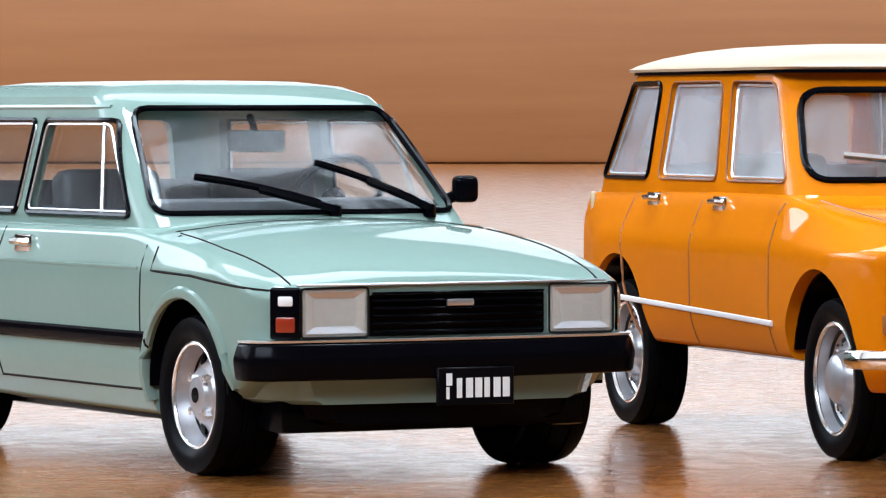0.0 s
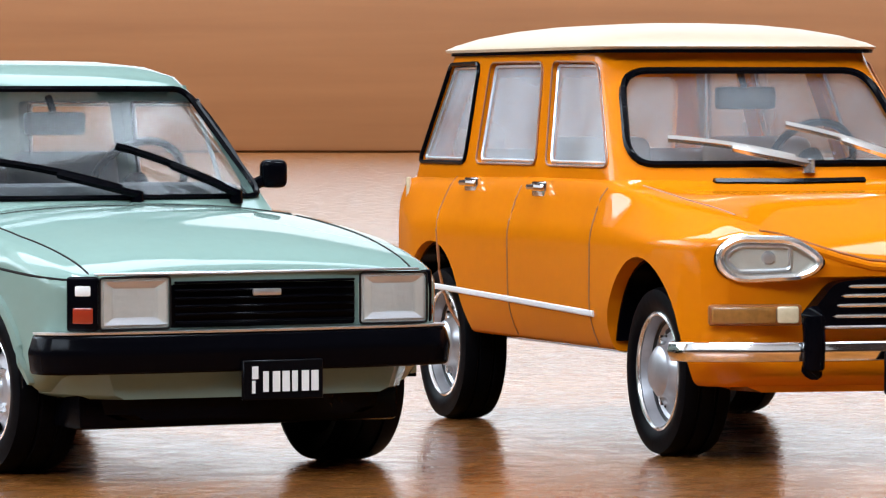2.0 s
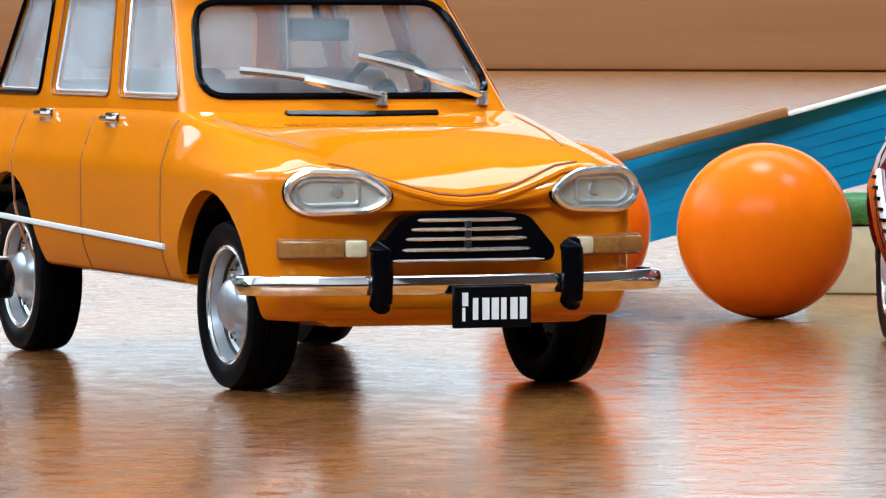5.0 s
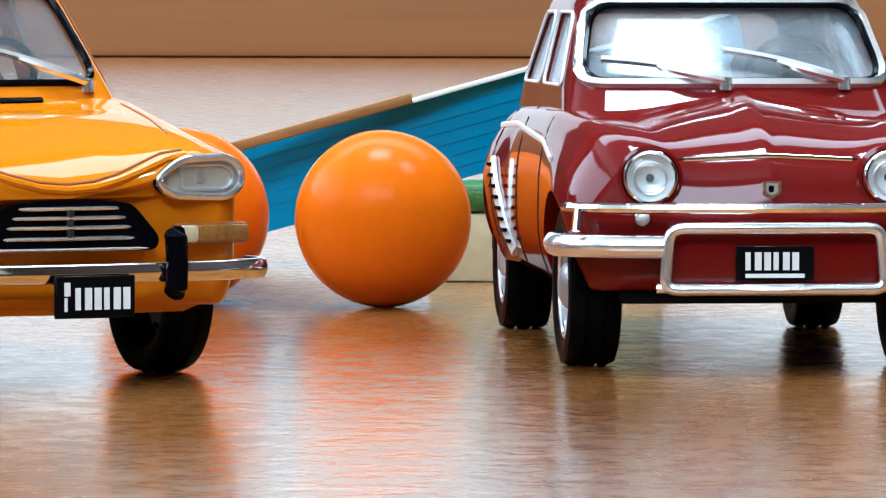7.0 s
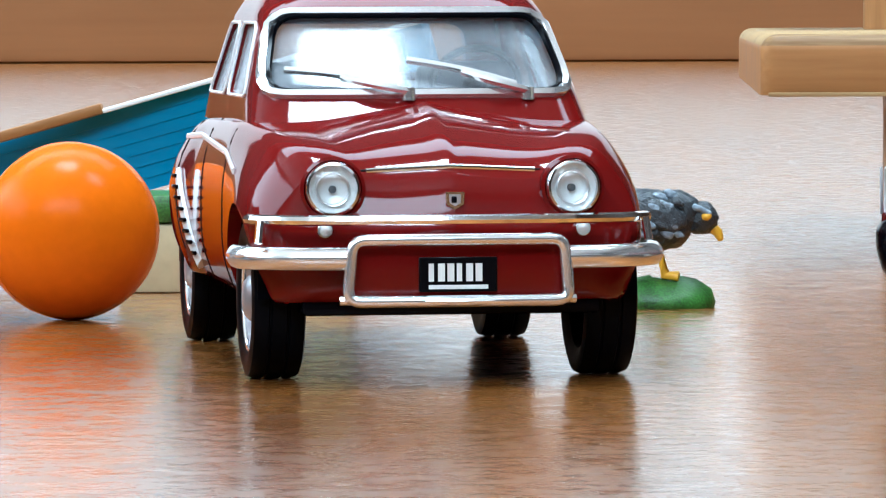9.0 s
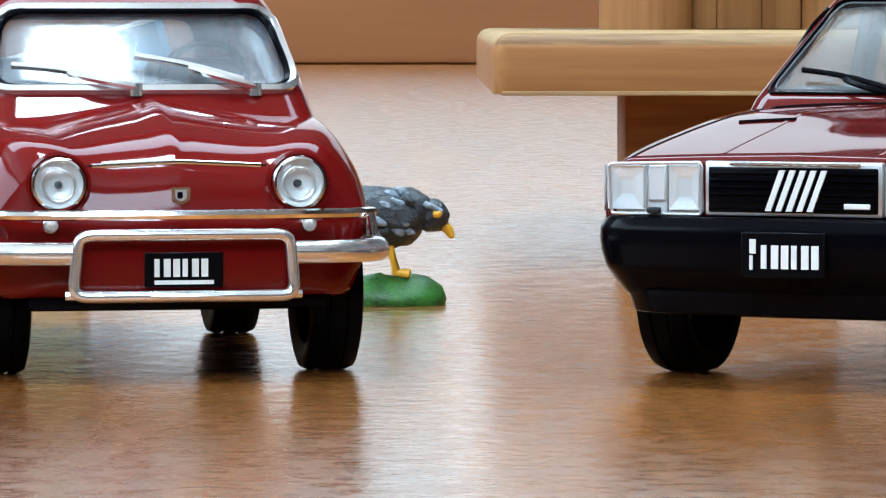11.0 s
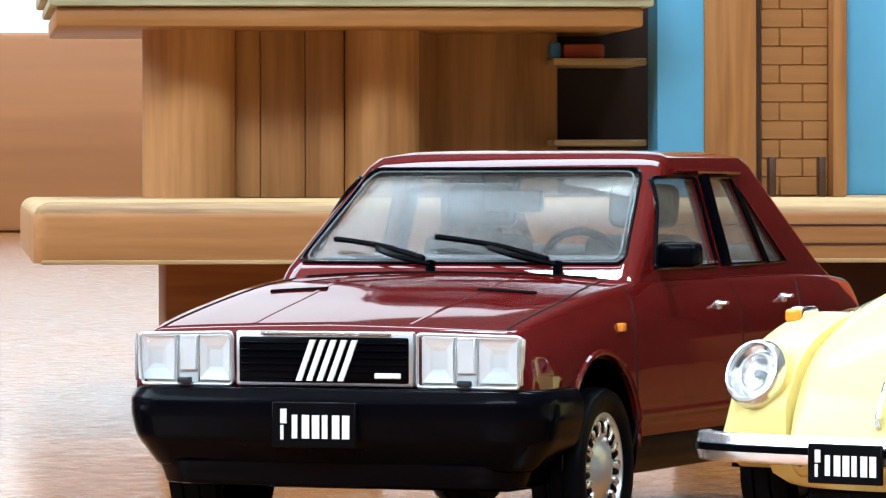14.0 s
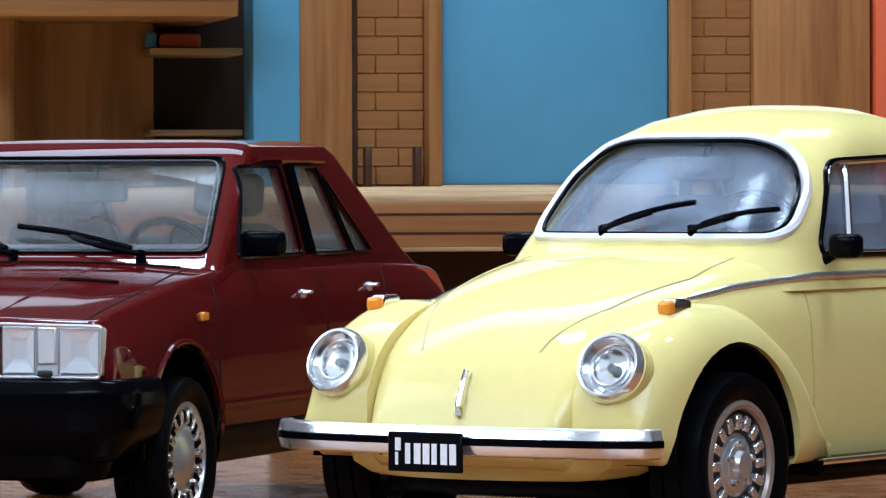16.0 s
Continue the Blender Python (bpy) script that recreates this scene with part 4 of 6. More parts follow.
        return skin(rings)

    path = [tuple(p) for p in rounded(bar, [0.05, 0.1, 0.3, 0.3, 0.3, 0.1, 0.05], 3)]
    part("bar", sweep(path, sec), M["black"], bumper, "black plastic bumper")
    part("top_trim", sweep(path, [(-0.05, 0.5), (0.0, 0.5), (0.002, 0.507), (-0.05, 0.508)]), M["silver"], bumper)
    part("valance", skin([[(1.5, -w - 0.06, z), (1.7, -w, z), (1.79, -w * 0.85, z), (1.83, 0, z), (1.79, w * 0.85, z), (1.7, w, z), (1.5, w + 0.04, z)] for w, z in ((0.58, 0.275), (0.62, 0.29), (0.645, 0.35), (0.655, 0.40))]), M["green"], car)
    number_plate(car, 1.915, 0.045, 0.335, 0.31, 0.135)
    part("chin", skin([[(1.3, -w - 0.05, z), (1.68, -w, z), (1.76, -w * 0.8, z), (1.79, 0, z), (1.76, w * 0.8, z), (1.68, w, z), (1.3, w, z)] for w, z in ((0.5, 0.2), (0.55, 0.22), (0.57, 0.282))]), M["black"], car)
    underside(car, -1.75, 1.7, 0.62, 0.17, 0.3)
    # inside
    part("cabin_floor", box(-1.3, 0.6, -0.6, 0.6, 0.9, 0.937, 0.01), M["grey"], car)
    part("dashboard", box(0.3, 0.58, -0.58, 0.58, 0.9, 0.985, 0.03), M["grey"], car)
    steering(car, 0.22, 0.33, 0.97, 0.19, M["black"])
    rear_mirror(car, 0.2, 1.21, M["black"])
    seats(car, -0.3, 0.92, M["grey"], 0.44, 1.1)
    for a, b, c in (((0.08, 0.93), (-0.06, 1.02), (-0.42, 1.06)), ((0.5, 0.93), (0.36, 1.05), (0.10, 1.11))):
        wiper(car, Skin(cabin(levels, bow), hull(-1.93, 1.84, ring)), a, b, c, M["black"], 0.02)
    for s in (1, -1):
        if s > 0:
            exterior_mirror(car, 0.5, 0.755, 1.015, s, M["black"], 0.1, 0.105, 0.12)
    four_wheels(car, 2.448, 1.27, 1.26, 0.29, 0.25, "fiat", 0.195, 0, (0.345, 0.31), outer=0.765)
    return car


def bumper_sweep(path, section, radii=None, k=4):
    """A bar of a constant section along a plan path."""
    pts = rounded(path, radii or [0.1] * (len(path) - 2), k)
    rings = []
    for i, p in enumerate(pts):
        d = (pts[min(i + 1, len(pts) - 1)] - pts[max(i - 1, 0)]).normalized()
        rings.append([(p.x + d.y * u, p.y - d.x * u, v) for u, v in section])
    return skin(rings)


# ---- orange estate ----


def orange_estate():
    car = thing("toy_car", -3.576, -1.675, 0, -58.35, "orange estate model car with cream roof and chrome bumper", "toy car", "model cars in a row")
    top = curve((-1.82, 0.86), (-1.7, 0.98), (-1.5, 1.0), (0.6, 1.005), (0.85, 0.97), (1.0, 0.945), (1.12, 0.945), (1.25, 0.925), (1.5, 0.85), (1.7, 0.76), (1.8, 0.70))
    crown = curve((-1.82, 0.86), (-1.7, 0.98), (-1.5, 1.0), (0.6, 0.995), (0.9, 0.965), (1.2, 0.925), (1.5, 0.885), (1.68, 0.85), (1.8, 0.81))
    wide = curve((-1.82, 0.66), (-1.4, 0.73), (0, 0.74), (0.9, 0.75), (1.35, 0.76), (1.65, 0.74), (1.8, 0.66))
    keel = curve((-1.82, 0.45), (-1.5, 0.36), (1.0, 0.36), (1.3, 0.34), (1.6, 0.27), (1.8, 0.27))
    hold = curve((-1.82, 0.6), (0.6, 0.66), (1.0, 0.6), (1.4, 0.55), (1.8, 0.52))
    lean = curve((-1.82, 0.06), (-1.3, 0.05), (0.5, 0.025), (0.9, 0.06), (1.2, 0.08), (1.8, 0.08))

    def ring(x):
        w, c, t = wide(x), crown(x), top(x)
        return rounded([(0, keel(x)), (w - 0.05, keel(x)), (w, keel(x) + 0.12), (w, 0.79), (hold(x) + lean(x), min(c, 0.98) - 0.02), (hold(x), c), (hold(x) * 0.62, (c * 0.35 + t * 0.65)), (0, t)], (0.03, 0.08, 0.04, 0.04, 0.08, 0.15))

    levels = [(0.93, -1.74, 0.76, 0.645, 0.665, 0.1), (1.02, -1.68, 0.68, 0.645, 0.65, 0.1), (1.40, -1.5, 0.33, 0.575, 0.565, 0.11), (1.48, -1.47, 0.27, 0.565, 0.55, 0.12)]
    bow = 0.06
    rear_door = [(-0.90, 1.035), (-0.19, 1.035), (-0.33, 1.435), (-0.93, 1.435)]
    front_door = [(-0.075, 1.035), (0.6, 1.035), (0.25, 1.43), (-0.22, 1.435)]
    quarter = [(-1.61, 1.035), (-1.03, 1.035), (-1.06, 1.435), (-1.43, 1.43)]
    screen = [(-0.588, 1.046), (0.588, 1.046), (0.5, 1.397), (-0.5, 1.397)]
    cuts = lambda: [(n, side_opening(o, 0.045, s)) for s in (-1, 1) for n, o in (("rear_door_window", rear_door), ("front_door_window", front_door), ("quarter_window", quarter))] + [
        ("windscreen", prism(closed(screen, 0.1, 6), "x", -0.2, 1.4)), ("rear_window", prism(closed([(-0.5, 1.05), (0.5, 1.05), (0.45, 1.38), (-0.45, 1.38)], 0.05), "x", -2.2, -1.2))]
    body = hull(-1.82, 1.8, ring, 72, 0.05, 0.05, 0.05, 0.13)
    whole = Skin(body)
    low = wells(2.4, 0.385, 0.335, 0.42, 1.1)
    eye = [(0.305, 0.708), (0.375, 0.662), (0.61, 0.652), (0.672, 0.69), (0.678, 0.752), (0.62, 0.796), (0.42, 0.79), (0.345, 0.748)]
    eye_at = {s: pose(whole.front(s * 0.5 + 0.03, 0.73).x - 0.012, s * 0.5 + 0.03, 0, 0, 0, s * 12) for s in (-1, 1)}
    low += [moved(prism(closed([(s * (y - 0.5) * 0.97, 0.726 + (z - 0.726) * 0.96) for y, z in eye], 0.05), "x", -0.06, 0.4), eye_at[s]) for s in (-1, 1)]
    part("body", carve(body, low), M["orange"], car, "glossy orange painted body")
    over = Skin(cabin(levels, bow))
    part("window_frame", cabin_shell(levels, bow, cuts()), M["orange"], car)
    glazing(car, levels, cuts(), bow, mat="cloudy_glass", screen="misty_screen")
    lid = cabin([(1.477, -1.51, 0.335, 0.588, 0.58, 0.12), (1.488, -1.52, 0.345, 0.592, 0.585, 0.12), (1.506, -1.48, 0.31, 0.565, 0.56, 0.14), (1.534, -1.38, 0.2, 0.5, 0.5, 0.16), (1.56, -1.22, 0.05, 0.4, 0.4, 0.16), (1.577, -1.05, -0.1, 0.28, 0.28, 0.14), (1.585, -0.8, -0.3, 0.15, 0.15, 0.07)], bow)
    part("roof", lid, M["cream"], car, "cream roof panel")
    part("roof_gasket", cabin([(1.464, -1.49, 0.345, 0.578, 0.57, 0.12), (1.477, -1.49, 0.345, 0.575, 0.57, 0.12)], bow), M["black"], car)
    part("windscreen_seal", pane_frame(levels, bow, closed(screen, 0.1, 6), "x", 1, 0.015), M["black"], car)
    for s in (1, -1):
        for o in (rear_door, front_door, quarter):
            part("window_seal", pane_frame(levels, bow, closed(o, 0.045), "y", s, 0.009 if o is quarter else 0.004), M["black"] if o is quarter else M["seam_orange"], car)
            cx = sum(x for x, _ in o) / 4
            part("window_trim", pane_frame(levels, bow, closed([(cx + (x - cx) * 0.93, 1.235 + (z - 1.235) * 0.92) for x, z in o], 0.03), "y", s, 0.006, 0.012), M["silver"], car)
    seams(car, whole, [("side", pts, s) for s in (-1, 1) for pts in (
        [(-1.12, 0.98), (-1.15, 0.85), (-1.1, 0.6), (-0.96, 0.38)], [(-0.25, 1.0), (-0.27, 0.9), (-0.25, 0.38)], [(0.74, 1.0), (0.68, 0.92), (0.665, 0.38)])] +
        [("top", [(0.85, -0.6), (1.2, -0.56), (1.5, -0.5)], 1), ("top", [(1.5, 0.5), (1.2, 0.56), (0.85, 0.6)], 1)], 0.0065, M["seam_orange"])
    smile = [(0.48, 0.822), (0.4, 0.81), (0.3, 0.775), (0.2, 0.742), (0.1, 0.717), (0, 0.709)]
    smile += [(-y, z) for y, z in reversed(smile[:-1])]
    part("bonnet_seam", tube(whole.line("front", smile, 1, 0.04), 0.006, 6), M["seam_orange"], car)
    part("bonnet_lip", tube(whole.line("front", [(y, z - 0.022) for y, z in smile], 1, 0.04), 0.016, 8, 1.2), M["orange"], car)
    for s in (-1, 1):
        strip(car, whole, "chrome_strip", "side", [(-1.45, 0.545), (0.71, 0.495)], 0.012, M["reflector"], s, 0.6, 0.003, "thin chrome side strip")
        handle(car, whole, -0.86, 0.95, s, M["chrome"], 0.14, 0.03)
        handle(car, whole, -0.03, 0.945, s, M["chrome"], 0.14, 0.03)
        p = whole.side(-1.68, 0.93, s)
        if p is not None:
            part("tail_lamp", moved(box(-0.02, 0.02, -0.008, 0.006, -0.05, 0.04, 0.006), Matrix.Translation(p)), M["pale_lens"], car)
    # nose
    for s in (-1, 1):
        m = pose(0, 0, 0, 0, 0, s * 9)
        out = eye
        lamp(car, "headlamp", [(s * (y - 0.5), z) for y, z in out], -0.03, 0.028, 0, M["lens"], M["dim_lamp"], M["bright_metal"], 0.015, 0, eye_at[s], r=0.04, label="wide oval headlamp with a chrome rim")
        inner = [(s * (y - 0.5), z) for y, z in ((0.42, 0.685), (0.61, 0.68), (0.645, 0.71), (0.645, 0.745), (0.6, 0.772), (0.42, 0.768))]
        part("lamp_frame", moved(ring_tube([(0.006, *p) for p in closed(inner, 0.02)], 0.008, 6), eye_at[s]), M["silver"], car)
        part("bulb", moved(lathe([(0, 0.0), (0.026, 0.0), (0.02, 0.012), (0, 0.015)], 16, "x"), eye_at[s] @ pose(0, 0, 0.728)), M["silver"], car)
        part("headlamp_gasket", moved(ring_tube([(0.012, (p.x - s * 0.5) * 1.08, 0.728 + (p.y - 0.728) * 1.1) for p in closed([(s * y, z) for y, z in out], 0.05)], 0.007, 6), eye_at[s]), M["black"], car)
        ind = new("front_indicator")
        ind.parent = car
        mi = pose(whole.front(s * 0.56 + 0.02, 0.527).x + 0.024, s * 0.56 + 0.02, 0.527, 0, 0, s * 16)
        part("amber_lens", moved(box(-0.03, 0.028, *sorted((s * 0.14, s * -0.09)), -0.031, 0.031, 0.012), mi), M["smoked_amber"], ind, "amber lens")
        part("clear_lens", moved(box(-0.03, 0.026, *sorted((s * -0.09, s * -0.17)), -0.03, 0.032, 0.012), mi), M["pale_lens"], ind, "clear lens")
        part("indicator_rim", moved(box(-0.03, 0.012, *sorted((s * 0.15, s * -0.18)), -0.038, 0.038, 0.012), mi), M["seam_orange"], ind)
    grille = new("grille")
    grille.parent = car
    gout = [(-0.33, 0.475), (0.33, 0.475), (0.345, 0.52), (0.24, 0.64), (0.1, 0.655), (-0.1, 0.655), (-0.24, 0.64), (-0.345, 0.52)]
    part("opening", prism(closed(gout, 0.03), "x", 1.70, 1.805), M["black"], grille, "black grille opening")
    for i, (z, w) in enumerate(((0.625, 0.23), (0.592, 0.26), (0.558, 0.285), (0.52, 0.3))):
        part("chrome_bar", tube([(1.79, -w, z), (1.812, -w * 0.5, z), (1.818, 0, z), (1.812, w * 0.5, z), (1.79, w, z)], 0.0075, 8), M["bright_metal"], grille, "thin chrome bar")
    part("centre_bar", box(1.8, 1.824, -0.012, 0.012, 0.51, 0.632, 0.004, 1), M["charcoal"], grille)
    part("lower_trim", tube([(1.80, -0.3, 0.482), (1.815, 0, 0.482), (1.80, 0.3, 0.482)], 0.006, 6), M["bright_metal"], grille)
    b = new("front_bumper")
    b.parent = car
    blade = closed([(-0.012, 0.365), (0.012, 0.365), (0.026, 0.40), (0.016, 0.435), (-0.012, 0.437)], 0.008, 3)
    part("blade", bumper_sweep([(1.64, -0.79), (1.73, -0.78), (1.83, -0.60), (1.875, -0.3), (1.885, 0), (1.875, 0.3), (1.83, 0.60), (1.72, 0.80), (1.55, 0.79)], blade), M["chrome"], b, "polished chrome blade")
    for s in (-1, 1):
        post = [(1.885, s * 0.365, 0.332), (1.9, s * 0.365, 0.345), (1.908, s * 0.365, 0.43), (1.9, s * 0.365, 0.52), (1.885, s * 0.365, 0.535)]
        part("overrider", tube(post, 0.04, 10), M["black"], b, "black rubber overrider")
    number_plate(car, 1.925, 0.045, 0.322, 0.30, 0.148)
    part("valance", skin([[(1.5, -w, z), (1.70, -w * 0.92, z), (1.77, 0, z), (1.70, w * 0.92, z), (1.5, w, z)] for w, z in ((0.52, 0.25), (0.66, 0.30), (0.69, 0.40))]), M["orange"], car)
    underside(car, -1.65, 1.6, 0.5, 0.33, 0.42)
    part("cabin_floor", box(-1.6, 0.62, -0.6, 0.6, 0.98, 1.012, 0.01), M["cream"], car)
    part("dashboard", box(0.4, 0.64, -0.56, 0.56, 0.98, 1.05, 0.03), M["grey"], car)
    steering(car, 0.3, 0.3, 1.05, 0.17, M["black"])
    rear_mirror(car, 0.36, 1.3, M["black"])
    seats(car, -0.2, 1.0, M["cream"], 0.44, 1.15)
    vent = whole.line("top", [(0.8, -0.3), (0.82, 0), (0.8, 0.3)], 1, 0.06, 0.004)
    part("cowl_vent", tube(vent, 0.016, 6, 1.4), M["black"], car)
    both = Skin(cabin(levels, bow), hull(-1.82, 1.8, ring, 72, 0.05, 0.05, 0.05, 0.13))
    for a, bb, c in (((0.1, 1.03), (-0.1, 1.12), (-0.42, 1.13)), ((0.52, 1.03), (0.32, 1.13), (0.06, 1.18))):
        wiper(car, both, a, bb, c, M["bright_metal"], 0.02)
    four_wheels(car, 2.4, 1.20, 1.20, 0.305, 0.19, "ami", 0.215, 0, (0.385, 0.335), 0.4, 0.37)
    return car


# ---- dark red rounded saloon ----


def red_saloon():
    car = thing("toy_car", -0.514, -0.648, 0, -79.27, "dark red rounded 1950s saloon model car with chrome bumper guard", "toy car", "model cars in a row")
    top = curve((-1.85, 0.62), (-1.75, 0.78), (-1.4, 0.92), (-0.9, 1.02), (0.6, 1.03), (0.95, 1.0), (1.25, 0.935), (1.45, 0.86), (1.58, 0.76), (1.66, 0.6))
    crown = curve((-1.85, 0.6), (-1.75, 0.72), (-1.4, 0.86), (-0.9, 0.93), (0.5, 0.95), (0.9, 0.935), (1.2, 0.91), (1.42, 0.865), (1.56, 0.78), (1.66, 0.58))
    wide = curve((-1.85, 0.55), (-1.5, 0.72), (-0.95, 0.785), (-0.75, 0.772), (-0.45, 0.737), (0, 0.735), (0.8, 0.745), (1.2, 0.755), (1.5, 0.72), (1.66, 0.62))
    keel = curve((-1.85, 0.4), (-1.5, 0.3), (1.2, 0.28), (1.66, 0.3))
    hold = curve((-1.85, 0.42), (-0.9, 0.6), (0.5, 0.62), (1.1, 0.58), (1.66, 0.45))

    def ring(x):
        w, c, t = wide(x), crown(x), top(x)
        return rounded([(0, keel(x)), (w - 0.06, keel(x)), (w, keel(x) + 0.15), (w, c - 0.2), (hold(x) + 0.06, c - 0.01), (hold(x) - 0.06, c), (hold(x) - 0.2, (c + t) / 2 - 0.032), (0.05, t - 0.012), (0, t)], (0.04, 0.1, 0.13, 0.07, 0.06, 0.12, 0.03))

    levels = [(0.92, -1.2, 0.84, 0.63, 0.65, 0.16), (1.03, -1.05, 0.70, 0.625, 0.635, 0.16), (1.34, -0.74, 0.36, 0.553, 0.558, 0.16), (1.408, -0.64, 0.26, 0.52, 0.525, 0.18), (1.456, -0.5, 0.1, 0.43, 0.43, 0.2), (1.482, -0.3, -0.08, 0.26, 0.26, 0.1)]
    bow = 0.1
    front_w = [(-0.15, 1.03), (0.5, 1.03), (0.3, 1.31), (-0.15, 1.31)]
    rear_w = [(-0.85, 1.03), (-0.25, 1.03), (-0.24, 1.31), (-0.6, 1.31)]
    screen = [(-0.6, 1.04), (0.6, 1.04), (0.525, 1.348), (-0.525, 1.348)]
    cuts = lambda: [(n, side_opening(o, 0.06, s)) for s in (-1, 1) for n, o in (("front_door_window", front_w), ("rear_door_window", rear_w))] + [
        ("windscreen", prism(closed(screen, 0.09), "x", -0.1, 1.4)), ("rear_window", prism(closed([(-0.45, 1.07), (0.45, 1.07), (0.4, 1.3), (-0.4, 1.3)], 0.08), "x", -2.0, -0.5))]
    body = hull(-1.85, 1.66, ring, 80, 0.1, 0.09, 0.12, 0.12)
    whole = Skin(body)
    eye_x = {s: max(whole.front(s * 0.44 + dy, 0.712 + dz).x for dy in (-0.07, 0, 0.07) for dz in (-0.07, 0, 0.07)) for s in (-1, 1)}
    sockets = [moved(lathe([(0, -0.07), (0.1, -0.07), (0.1, 0.4), (0, 0.4)], 32, "x"), pose(eye_x[s], s * 0.44, 0.712, 0, -3, s * 4)) for s in (-1, 1)]
    part("body", carve(body, wells(2.267, 0.34, 0.31, 0.42) + sockets), M["maroon"], car, "glossy dark red body")
    over = Skin(cabin(levels, bow))
    part("roof", cabin_shell(levels, bow, cuts()), M["maroon"], car)
    glazing(car, levels, cuts(), bow, mat="cloudy_glass", screen="glass")
    part("windscreen_trim", pane_frame(levels, bow, closed(screen, 0.09), "x", 1, 0.024), M["bright_metal"], car, "chrome windscreen surround")
    part("windscreen_seal", pane_frame(levels, bow, closed([(y * 0.965, 1.195 + (z - 1.195) * 0.93) for y, z in screen], 0.09), "x", 1, 0.014), M["black"], car)
    for s in (1, -1):
        for o in (front_w, rear_w):
            part("window_trim", pane_frame(levels, bow, closed(o, 0.06), "y", s, 0.007), M["reflector"], car)
    seams(car, whole, [("side", pts, s) for s in (-1, 1) for pts in ([(0.62, 0.95), (0.64, 0.6), (0.6, 0.3)], [(-0.2, 0.97), (-0.2, 0.32)], [(-0.85, 0.95), (-0.8, 0.6), (-0.7, 0.4)])] +
          [("front", [(-0.33, 0.775), (-0.1, 0.785), (0, 0.79), (0.1, 0.785), (0.33, 0.775)], 1)])
    strip(car, whole, "bonnet_trim", "front", [(-0.31, 0.775), (0, 0.79), (0.31, 0.775)], 0.009, M["chrome"], 1, 0.7, 0.004)
    for s in (-1, 1):
        strip(car, whole, "side_moulding", "side", [(-1.35, 0.83), (-0.5, 0.86), (0.6, 0.82), (0.95, 0.76)], 0.013, M["reflector"], s, 0.6, 0.003, "thin bright side moulding")
        vent = new("side_air_intake")
        vent.parent = car
        spine = [whole.side(-0.76 + 0.3 * k, z, s) for k, z in ((0, 0.70), (0.15, 0.66), (0.4, 0.56), (0.7, 0.45), (1, 0.35))]
        part("frame", tube([p + Vector((0, s * 0.002, 0)) for p in spine], 0.036, 8, 0.5), M["reflector"], vent)
        for i in range(8):
            k = i / 7
            q, q2 = (whole.side(-0.76 + 0.28 * k + dx, 0.69 - 0.3 * k, s) for dx in (-0.035, 0.04))
            lift = Vector((0, s * 0.02, 0))
            part("louvre", tube([q + lift, (q + q2) / 2 + lift * 1.3, q2 + lift], 0.009, 6), M["black"], vent)
        round_lamp(car, "headlamp", eye_x[s], s * 0.44, 0.712, 0.1, s * 4, -3, M["lens"], M["chrome"], 0.08, "round headlamp with a chrome rim")
        small = round_lamp(car, "side_lamp", whole.front(s * 0.47, 0.565).x + 0.01, s * 0.47, 0.565, 0.03, s * 8, 0, M["white"], M["chrome"], 0.02)
        part("headlamp_bezel", moved(lathe([(0.105, -0.06), (0.118, -0.05), (0.118, -0.005), (0.106, 0.0)], 32, "x"), pose(eye_x[s], s * 0.44, 0.712, 0, -3, s * 4)), M["maroon"], car)
    crest = prism(closed([(-0.035, 0.70), (0.035, 0.70), (0.032, 0.655), (0, 0.635), (-0.032, 0.655)], 0.006), "x", -0.006, 0.014)
    pb = whole.front(0, 0.67)
    part("bonnet_badge", moved(crest, Matrix.Translation((pb.x, 0, 0))), M["chrome"], car, "small blank shield badge")
    part("badge_field", moved(prism(closed([(-0.022, 0.692), (0.022, 0.692), (0.02, 0.66), (0, 0.648), (-0.02, 0.66)], 0.004), "x", 0.0, 0.017), Matrix.Translation((pb.x, 0, 0))), M["silver"], car)
    part("badge_field", moved(box(0.0, 0.02, -0.014, 0.006, 0.66, 0.684, 0.003, 1), Matrix.Translation((pb.x, 0, 0))), M["black"], car)
    b = new("front_bumper")
    b.parent = car
    blade = closed([(-0.015, 0.425), (0.02, 0.42), (0.045, 0.465), (0.02, 0.508), (-0.015, 0.505)], 0.018, 3)
    plan = [(1.36, -0.765), (1.52, -0.76), (1.665, -0.6), (1.70, -0.38)]
    part("blade", bumper_sweep(plan, blade), M["bright_metal"], b, "chrome bumper blade")
    part("blade", bumper_sweep([(x, -y) for x, y in reversed(plan)], blade), M["bright_metal"], b, "chrome bumper blade")
    part("upper_bar", tube([tuple(p) for p in ((1.42, -0.73, 0.60), (1.55, -0.72, 0.603), (1.67, -0.6, 0.603), (1.72, -0.35, 0.603), (1.735, 0, 0.603), (1.72, 0.35, 0.603), (1.67, 0.6, 0.603), (1.55, 0.72, 0.603), (1.42, 0.73, 0.60))], 0.019, 8), M["chrome"], b)
    for s in (-1, 1):
        part("bar_bracket", tube([(1.6, s * 0.705, 0.6), (1.62, s * 0.715, 0.52)], 0.016, 8), M["chrome"], b)
    guard = closed([(-0.405, 0.31), (0.405, 0.31), (0.385, 0.532), (-0.385, 0.532)], 0.05, 5)
    part("guard_frame", ring_tube([(1.752 - 0.03 * (p.x / 0.4) ** 2, p.x, p.y) for p in guard], 0.022, 10), M["bright_metal"], b, "chrome guard hoop round the number plate")
